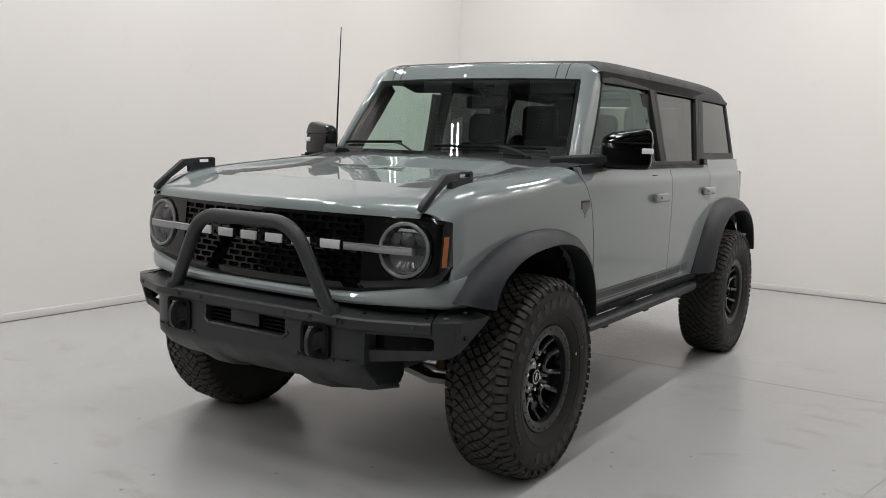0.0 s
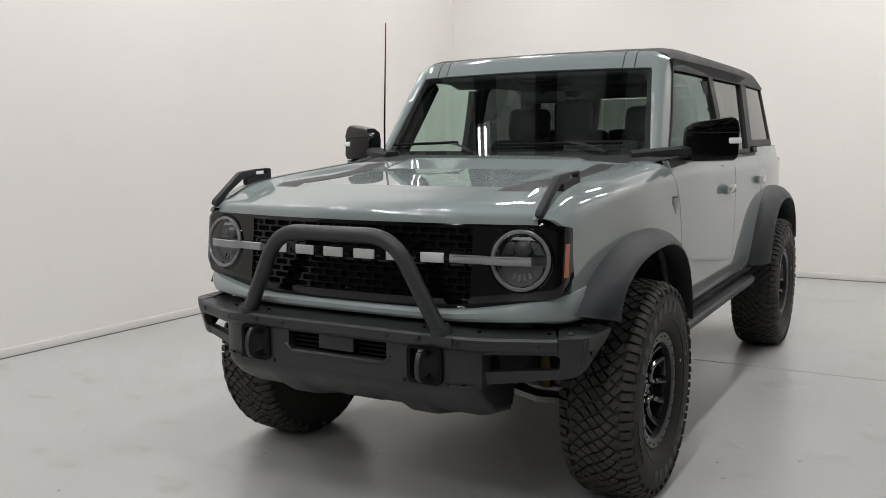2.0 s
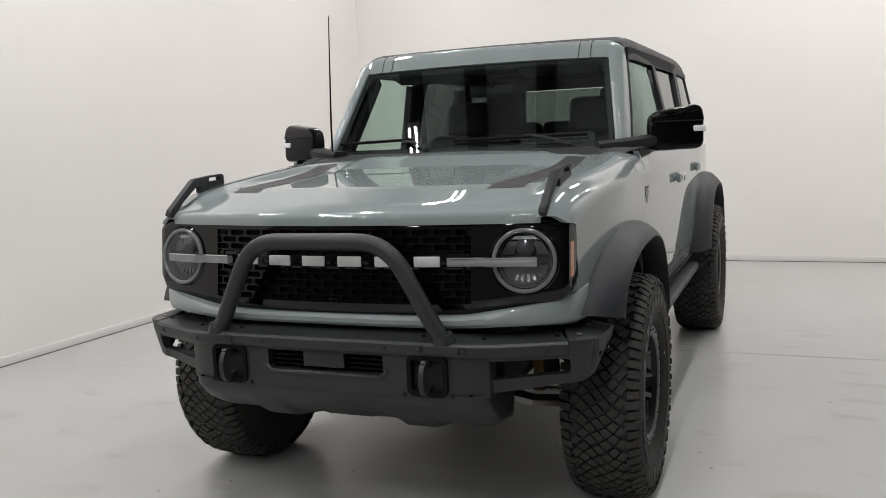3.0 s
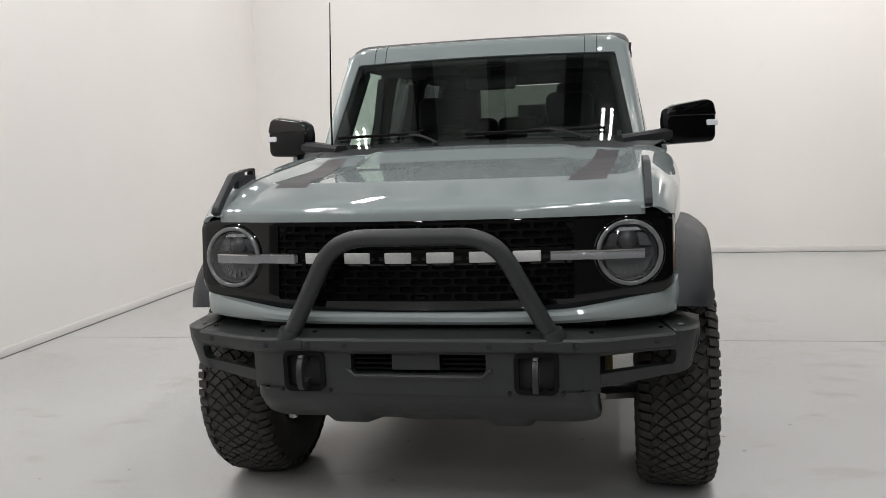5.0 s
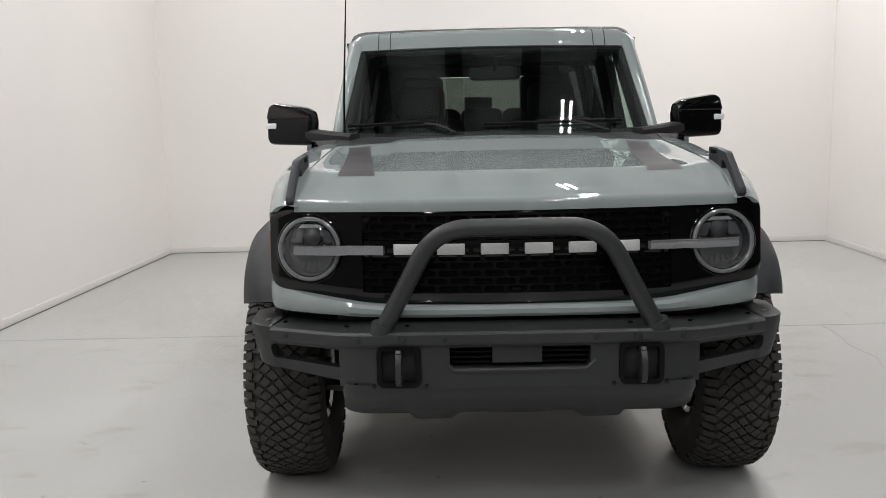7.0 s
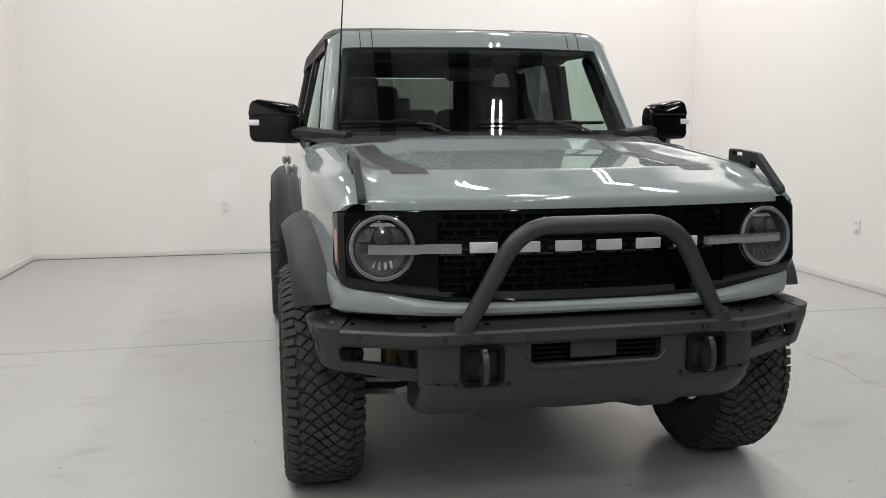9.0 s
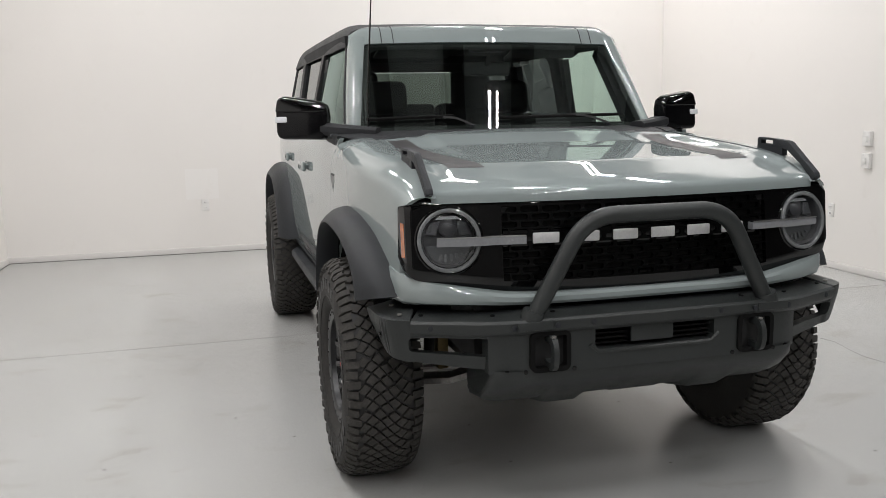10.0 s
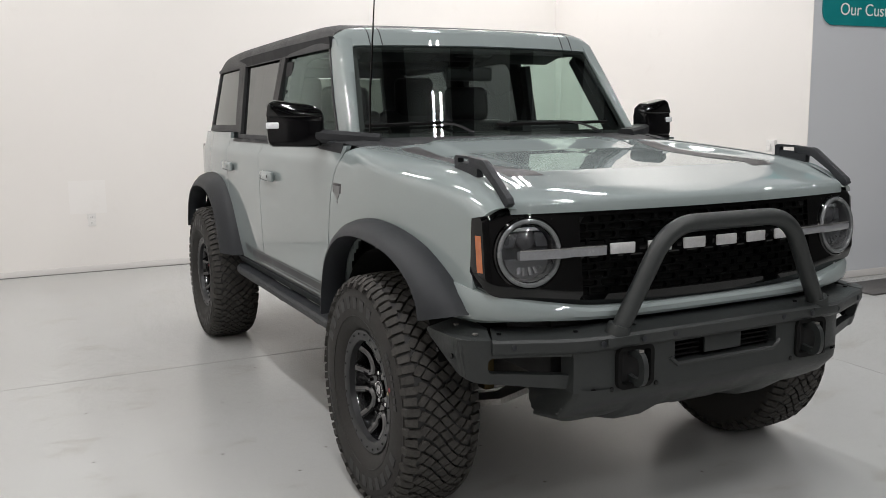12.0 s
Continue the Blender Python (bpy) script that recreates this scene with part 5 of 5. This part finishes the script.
strip("b_pillar_trim", [(1.700, 1.33), (1.702, 1.54), (1.705, 1.787)], 0.075, TRIM)
strip("door_frame", [(1.763, 1.33), (1.768, 1.54), (1.775, 1.787)], 0.036, TRIM, 0.008)
strip("c_pillar_trim", [(2.375, 1.33), (2.470, 1.54), (2.580, 1.787)], 0.052, TRIM)
strip("window_rail", [(0.995, 1.780), (1.3, 1.783), (1.9, 1.783), (2.62, 1.783)], 0.016, TRIM)
strip("belt_moulding", [(0.60, 1.340), (1.0, 1.341), (1.6, 1.343), (2.40, 1.345)], 0.028, MOULD)
strip("window_edge", [(0.725, 1.345), (0.86, 1.54), (1.005, 1.780)], 0.016, TRIM, 0.006)

# black strip under the side glass, with the mirror's patch at its front
pair("belt_strip", sheet(lambda y, v: (half_width(y, 1.318 + 0.017 * v) + 0.004, y, 1.318 + 0.017 * v), span(0.74, 2.40, 20), [0, 0.5, 1.0], None, 0.008), COWLBLACK, suv)
pair("mirror_patch", sheet(lambda u, v: (half_width(0.47, 1.32) + 0.005 - 0.006 * v, 0.455 + 0.30 * u + 0.02 * (1 - v) * (1 - u), 1.302 + 0.042 * v + 0.012 * (1 - v) * u), span(0, 1, 8), span(0, 1, 4), None, 0.01), COWLBLACK, suv, "black plastic patch under the mirror")

# cowl and its corner trims
def cowl(x, v):
    h = Vector(hood_point(max(-0.734, min(0.734, x)), 1.0))
    s = Vector(screen(max(-1, min(1, x / 0.745)), 0.02))
    p = h.lerp(s, v)
    p.x = x
    p.z += -0.006 * (1 - v) + 0.004 * math.sin(v * math.pi)
    p.y += 0.006 * (1 - v)
    return p


part("cowl", sheet(cowl, span(-0.745, 0.745, 40), span(0, 1, 8)), COWLBLACK, suv, "black plastic panel under the windscreen")
pair("cowl_corner", sheet(lambda u, v: (0.735 + 0.118 * v * min(1.0, 0.5 + u), 0.36 + 0.42 * u, lerp(u, [(0, 1.328), (0.3, 1.350), (1, 1.366)]) - 0.010 * v), span(0, 1, 8), span(0, 1, 5), None, 0.05, (0, 0, 1)), COWLBLACK, suv)

# mirrors, their shells turned a little outwards
for s in (1, -1):
    out = Matrix.Translation((s * 0.985, 0.72, 0)) @ pose(0, 0, 0, 0, 0, s * 17) @ Matrix.Translation((-s * 0.985, -0.72, 0))
    line = [(0.850, 1.338), (0.842, 1.440), (0.854, 1.484), (0.894, 1.504), (1.062, 1.528), (1.086, 1.514), (1.095, 1.475), (1.093, 1.350), (1.078, 1.326), (0.872, 1.320)]
    bm = prism(bmesh.new(), [(s * (x + 0.015), 0.690, z) for x, z in line], (0, 0.083, 0), 0.014, 3)
    for v in bm.verts:  # the shell narrows and rakes back towards its front
        k = max(0.0, (0.745 - v.co.y) / 0.09)
        v.co.x += (s * 0.985 - v.co.x) * 0.07 * k
        v.co.z += (1.43 - v.co.z) * 0.10 * k
        v.co.y += 0.035 * max(0.0, (v.co.z - 1.43) / 0.09) * k
    mir = part("door_mirror", moved(bm, out), MIRRORSHELL, suv, "black door mirror with a gloss cap", angle=50)
    cap = [(0.843, 1.452), (0.852, 1.484), (0.892, 1.507), (1.063, 1.531), (1.089, 1.516), (1.098, 1.452)]
    bm = prism(bmesh.new(), [(s * (x + 0.015), 0.686, z) for x, z in cap], (0, 0.085, 0), 0.012, 3)
    for v in bm.verts:
        k = max(0.0, (0.745 - v.co.y) / 0.09)
        v.co.x += (s * 0.985 - v.co.x) * 0.06 * k
        v.co.z += (1.43 - v.co.z) * 0.09 * k
        v.co.y += 0.035 * max(0.0, (v.co.z - 1.43) / 0.09) * k
    part("mirror_cap", moved(bm, out), GLOSS, mir, "gloss black cap", angle=50)
    P = smooth_path([(s * 0.66, 0.545, 1.352), (s * 0.76, 0.600, 1.362), (s * 0.84, 0.665, 1.370), (s * 0.90, 0.715, 1.378), (s * 0.935, 0.735, 1.384)], 5)
    part("mirror_arm", sweep(P, [(-0.035, -0.030), (0.035, -0.030), (0.044, -0.014), (0.042, 0.014), (0.028, 0.026), (-0.028, 0.026), (-0.042, 0.012), (-0.044, -0.014)]), COWLBLACK, mir, "black plastic mirror arm")
    part("mirror_foot", cube(s * 0.82 - 0.05, s * 0.82 + 0.045, 0.60, 0.76, 1.330, 1.352, 0.008), MOULD, mir)
    part("mirror_lamp", moved(cube(s * 1.084 - 0.026, s * 1.084 + 0.0305, 0.691, 0.764, 1.405, 1.433, 0.006), out), WHITELENS, mir, "white lamp lens")
    part("mirror_glass", moved(cube(s * 0.986 - 0.075, s * 0.986 + 0.075, 0.7735, 0.7765, 1.362, 1.488, 0.0), out), MIRROR, mir)

# trail sights on the fender tops
for s in (1, -1):
    x0 = s * 0.745 - 0.0125
    fin = [(-0.700, 1.180), (-0.692, 1.198), (-0.545, 1.304), (-0.530, 1.310), (-0.440, 1.317), (-0.440, 1.288), (-0.530, 1.279), (-0.612, 1.226), (-0.680, 1.168)]
    ts = part("trail_sight", prism(bmesh.new(), [(x0, y, z) for y, z in fin], (0.025, 0, 0), 0.003), MOULD, suv, "black blade on the fender corner")
    part("sight_tip", prism(bmesh.new(), [(x0 + 0.001, y, z) for y, z in ((-0.442, 1.317), (-0.352, 1.320), (-0.342, 1.314), (-0.342, 1.272), (-0.366, 1.272), (-0.366, 1.311), (-0.442, 1.309))], (0.023, 0, 0)), MOULD, ts)
    part("sight_rest", prism(bmesh.new(), [(x0 + 0.001, y, z) for y, z in ((-0.500, 1.291), (-0.367, 1.296), (-0.367, 1.266), (-0.500, 1.252))], (0.023, 0, 0)), MOULD, ts)

# aerial, wipers
P = [(-0.706, 0.545, 1.30), (-0.706, 0.548, 1.40), (-0.704, 0.548, 1.53), (-0.672, 0.530, 2.052)]
part("aerial", sweep(P, lambda t: [((0.0052 if t < 0.7 else 0.0024) * math.cos(k * math.pi / 4), (0.0052 if t < 0.7 else 0.0026) * math.sin(k * math.pi / 4)) for k in range(8)], up=(0, 1, 0)), GLOSS, suv, "thin black whip aerial")


def wiper(pivot, joint, a, b):
    w = part("wiper", tube([pivot, (pivot[0], pivot[1] - 0.002, pivot[2] + 0.012)], 0.014, 10, up=(0, 1, 0)), MOULD, suv, "black wiper arm and blade")
    m = Vector(joint)
    part("arm", sweep(smooth_path([Vector(pivot) + Vector((0, 0, 0.012)), (Vector(pivot) + m) / 2 + Vector((0, -0.016, 0.018)), m + Vector((0, -0.012, 0.004))], 6), [(-0.006, -0.004), (0.007, -0.004), (0.006, 0.005), (-0.006, 0.005)]), ROOF, w)
    P = [Vector(screen(a[0] + (b[0] - a[0]) * t, a[1] + (b[1] - a[1]) * t)) + Vector((0, -0.014, 0.008)) for t in span(0, 1, 14)]
    part("blade", sweep(P, [(-0.006, -0.006), (0.004, -0.007), (0.006, 0.004), (-0.002, 0.008)]), LINER, w)


wiper(Vector(screen(-0.27, 0.055)) + Vector((0, -0.012, -0.006)), screen(-0.46, 0.150), (-0.95, 0.125), (-0.385, 0.150))
wiper(Vector(screen(0.70, 0.045)) + Vector((0, -0.012, -0.006)), screen(0.43, 0.150), (-0.075, 0.118), (0.815, 0.130))

# door furniture
for y, x, z in ((1.515, 0.878, 1.154), (2.435, 0.874, 1.166)):
    for s in (1, -1):
        hd = part("door_handle", box(bmesh.new(), s * (x + 0.030) - 0.010, s * (x + 0.030) + 0.010, y - 0.110, y + 0.110, z - 0.025, z + 0.026, 0.009, 3), PAINT, suv, "body-coloured pull handle")
        for dy in (-0.070, 0.070):
            part("handle_mount", cube(s * (x + 0.008) - 0.016, s * (x + 0.008) + 0.016, y + dy - 0.018, y + dy + 0.018, z - 0.012, z + 0.013, 0.004), PAINT, hd)
        part("lock_barrel", moved(revolve([(0.007, 0.0), (0.007, 0.002), (0, 0.002)], 12), Matrix.Translation((s * (x + 0.041), y - 0.045, z)) @ pose(0, 0, 0, 0, 0, 0 if s > 0 else 180)), DARK, hd)
        part("handle_cup", cube(s * x - 0.003, s * x + 0.003, y - 0.055, y + 0.06, z + 0.020, z + 0.052, 0.002), PAINT, hd)
part("key_pad", cube(0.866, 0.877, 1.41, 1.51, 1.256, 1.284, 0.004), GLOSS, suv, "black door keypad")
for s in (1, -1):
    x = 0.874
    bm = bmesh.new()
    prism(bm, [(s * x, 0.428, 1.180), (s * x, 0.538, 1.180), (s * x, 0.532, 1.138), (s * x, 0.483, 1.088), (s * x, 0.434, 1.138)], (s * 0.014, 0, 0), 0.003)
    bd = part("fender_badge", bm, DECAL, suv, "small dark shield badge")
    bm = bmesh.new()
    prism(bm, [(s * (x + 0.0135), 0.443, 1.168), (s * (x + 0.0135), 0.523, 1.168), (s * (x + 0.0135), 0.518, 1.140), (s * (x + 0.0135), 0.483, 1.104), (s * (x + 0.0135), 0.448, 1.140)], (s * 0.002, 0, 0))
    part("badge_face", bm, BADGE, bd)

# tail
part("tailgate", cube(-0.79, 0.79, 3.37, 3.398, 0.66, 1.37, 0.008), PAINT, suv)
part("rear_window", sheet(lambda u, v: (u * (0.56 - 0.05 * v), 3.385 - 0.02 * v, 1.43 + 0.31 * v), span(-1, 1, 8), [0, 1]), REARGLASS, suv, "dark tinted rear glass")
bm = bmesh.new()
for s in (-1, 1):
    prism(bm, [(s * 0.55, 3.39, 1.37), (s * 0.78, 3.39, 1.37), (s * 0.69, 3.365, 1.80), (s * 0.50, 3.365, 1.80)], (0, -0.03, 0))
prism(bm, [(-0.53, 3.370, 1.745), (0.53, 3.370, 1.745), (0.53, 3.365, 1.80), (-0.53, 3.365, 1.80)], (0, -0.03, 0))
prism(bm, [(-0.66, 3.364, 1.795), (0.66, 3.364, 1.795), (0.56, 3.355, 1.830), (-0.56, 3.355, 1.830)], (0, -0.03, 0))
prism(bm, [(-0.56, 3.39, 1.37), (0.56, 3.39, 1.37), (0.56, 3.385, 1.44), (-0.56, 3.385, 1.44)], (0, -0.03, 0))
part("rear_frame", bm, ROOF, suv)
for s in (1, -1):
    part("tail_lamp", cube(s * 0.825 - 0.025, s * 0.825 + 0.025, 3.36, 3.438, 0.99, 1.285, 0.012), REDLENS, suv, "dark red tail lamp")
part("rear_bumper", sweep(bend([(-0.90, 3.40, 0.66), (-0.84, 3.44, 0.66), (0.84, 3.44, 0.66), (0.90, 3.40, 0.66)], 0.05), [(-0.06, -0.09), (0.10, -0.09), (0.10, 0.09), (-0.06, 0.09)]), STEEL, suv, "dark grey rear bumper")
for s in (1, -1):
    part("bumper_corner", cube(s * 0.86 - 0.06, s * 0.86 + 0.06, 3.30, 3.46, 0.66, 0.78, 0.02), STEEL, suv)
    part("bumper_reflector", cube(s * 0.90 - 0.03, s * 0.90 + 0.03, 3.36, 3.43, 0.80, 0.82, 0.003), WHITELENS, suv)
sp = wheel(suv, 0.0, 3.56, 0.97, math.pi / 2, False)
sp.name = "spare_wheel"
part("brake_lamp_bracket", cube(-0.105, 0.115, 3.425, 3.475, 1.36, 1.592, 0.018, 3), MOULD, suv, "black bracket of the high brake lamp")

# ---- inside ----
part("firewall", cube(-0.74, 0.74, 0.40, 0.60, 0.64, 1.315), DARK, suv)
dash = part("dashboard", sweep([(-0.74, 0.79, 1.30), (0.74, 0.79, 1.30)], [(0.22, 0.03), (0.16, 0.06), (0.0, 0.075), (-0.10, 0.07), (-0.17, 0.02), (-0.19, -0.10), (-0.10, -0.30), (0.22, -0.30)]), DASH, suv, "dark dashboard")
part("screen_unit", cube(-0.16, 0.16, 0.90, 0.93, 1.22, 1.37, 0.006), GLOSS, dash)
part("instrument_hood", sweep([(0.22, 0.88, 1.375), (0.56, 0.88, 1.375)], [(0.08, -0.02), (0.07, 0.03), (0.0, 0.05), (-0.08, 0.04), (-0.08, -0.02)]), DASH, dash)
sw = bmesh.new()
ring = [(0.19 * math.cos(k * math.pi / 18), 0, 0.19 * math.sin(k * math.pi / 18)) for k in range(37)]
tube(ring, 0.016, 10, sw, up=(0, 1, 0))
box(sw, -0.17, 0.17, -0.012, 0.012, -0.025, 0.025, 0.006)
box(sw, -0.05, 0.05, -0.02, 0.02, -0.06, 0.05, 0.01)
part("steering_wheel", moved(sw, pose(0.385, 1.06, 1.10, -22, 0, 0)), DASH, suv)
for x, y in ((0.385, 1.62), (-0.385, 1.62), (0.40, 2.44), (-0.40, 2.44)):
    rear = y > 2
    back = cube(-0.26, 0.26, -0.07, 0.07, -0.30, 0.475 if rear else 0.39, 0.065, 4)
    zz = 1.05 if not rear else 1.03
    seat = part("seat", moved(back, pose(x, y, zz, -14 if not rear else -12, 0, 0)), SEAT, suv, "dark leather seat")
    part("cushion", moved(cube(-0.26, 0.26, -0.28, 0.26, -0.08, 0.08, 0.05, 3), pose(x, y - 0.30, 0.80, 6, 0, 0)), SEAT, seat)
    if rear:
        part("headrest", cube(min(x * 0.65, x * 1.35), max(x * 0.65, x * 1.35), y + 0.02, y + 0.11, 1.43, 1.712, 0.042, 4), SEAT, seat)
        continue
    part("headrest", moved(cube(-0.14, 0.14, -0.05, 0.05, -0.11, 0.09, 0.048, 4), pose(x, y + 0.10, 1.535, -8, 0, 0)), SEAT, seat)
    for dx in (-0.05, 0.05):
        part("headrest_post", tube([(x + dx, y + 0.075, 1.40), (x + dx, y + 0.095, 1.46)], 0.007, 8), CHROME, seat)
part("middle_seat_back", cube(-0.14, 0.14, 2.46, 2.56, 0.90, 1.495, 0.04, 3), SEAT, suv)
bm = bmesh.new()
for y in (1.63, 2.45):
    tube(bend([(-0.76, y, 0.9), (-0.735, y, 1.40), (-0.655, y, 1.80), (0.655, y, 1.80), (0.735, y, 1.40), (0.76, y, 0.9)], 0.10), 0.035, 12, bm, up=(0, 1, 0))
for s in (-1, 1):
    tube([(s * 0.635, 1.0, 1.80), (s * 0.645, 1.63, 1.805), (s * 0.645, 2.45, 1.80), (s * 0.63, 3.10, 1.78)], 0.032, 12, bm)
part("roll_cage", bm, HEADLINER, suv, "dark padded roll bars")
mr = part("interior_mirror", cube(-0.112, 0.150, 0.985, 1.01, 1.625, 1.697, 0.018, 3), DASH, suv)
part("mirror_stem", tube([(0.02, 0.99, 1.68), (0.01, 0.90, 1.765)], 0.012, 8), DASH, mr)
part("sensor_pod", cube(-0.09, 0.09, 0.87, 0.97, 1.74, 1.79, 0.015), DASH, mr)
for s in (1, -1):
    # padded trims inside the door frames, over and between the windows
    part("cant_rail_trim", sweep([(s * 0.695, 0.98, 1.785), (s * 0.705, 1.7, 1.788), (s * 0.705, 2.5, 1.785), (s * 0.67, 3.15, 1.77)], [(-0.03, -0.012), (0.03, -0.012), (0.035, 0.04), (-0.035, 0.04)]), HEADLINER, suv)
    part("pillar_trim", sweep([(s * 0.775, 1.62, 1.32), (s * 0.735, 1.62, 1.55), (s * 0.705, 1.615, 1.74)], [(-0.075, -0.02), (0.075, -0.02), (0.06, 0.025), (-0.06, 0.025)], up=(s, 0, 0.2)), HEADLINER, suv)
    part("pillar_trim", sweep([(s * 0.765, 2.46, 1.32), (s * 0.725, 2.46, 1.55), (s * 0.695, 2.45, 1.74)], [(-0.13, -0.02), (0.13, -0.02), (0.12, 0.025), (-0.12, 0.025)], up=(s, 0, 0.2)), HEADLINER, suv)
    part("sun_visor", moved(cube(-0.20, 0.20, -0.085, 0.085, -0.008, 0.008, 0.006), pose(s * 0.36, 1.035, 1.748, -14, 0, 0)), HEADLINER, suv, "dark folded sun visor")
    part("a_pillar_trim", sweep([(s * 0.715, 0.70, 1.34), (s * 0.672, 0.85, 1.57), (s * 0.640, 0.965, 1.745)], [(-0.028, -0.025), (0.028, -0.025), (0.02, 0.025), (-0.02, 0.025)], up=(s, 0, 0.2)), HEADLINER, suv)
part("cabin_floor", cube(-0.74, 0.74, 0.60, 3.18, 0.645, 0.68), DARK, suv)
for s in (1, -1):
    part("door_card", sheet(lambda y, z: (s * 0.80, y, z), span(0.60, 3.18, 6), [0.68, 1.33]), DASH, suv)
    part("seat_belt", sweep([(s * 0.745, 1.585, 1.60), (s * 0.70, 1.60, 1.35), (s * 0.66, 1.60, 0.95)], [(-0.022, -0.001), (0.022, -0.001), (0.022, 0.001), (-0.022, 0.001)], up=(0, 1, 0)), DASH, suv)
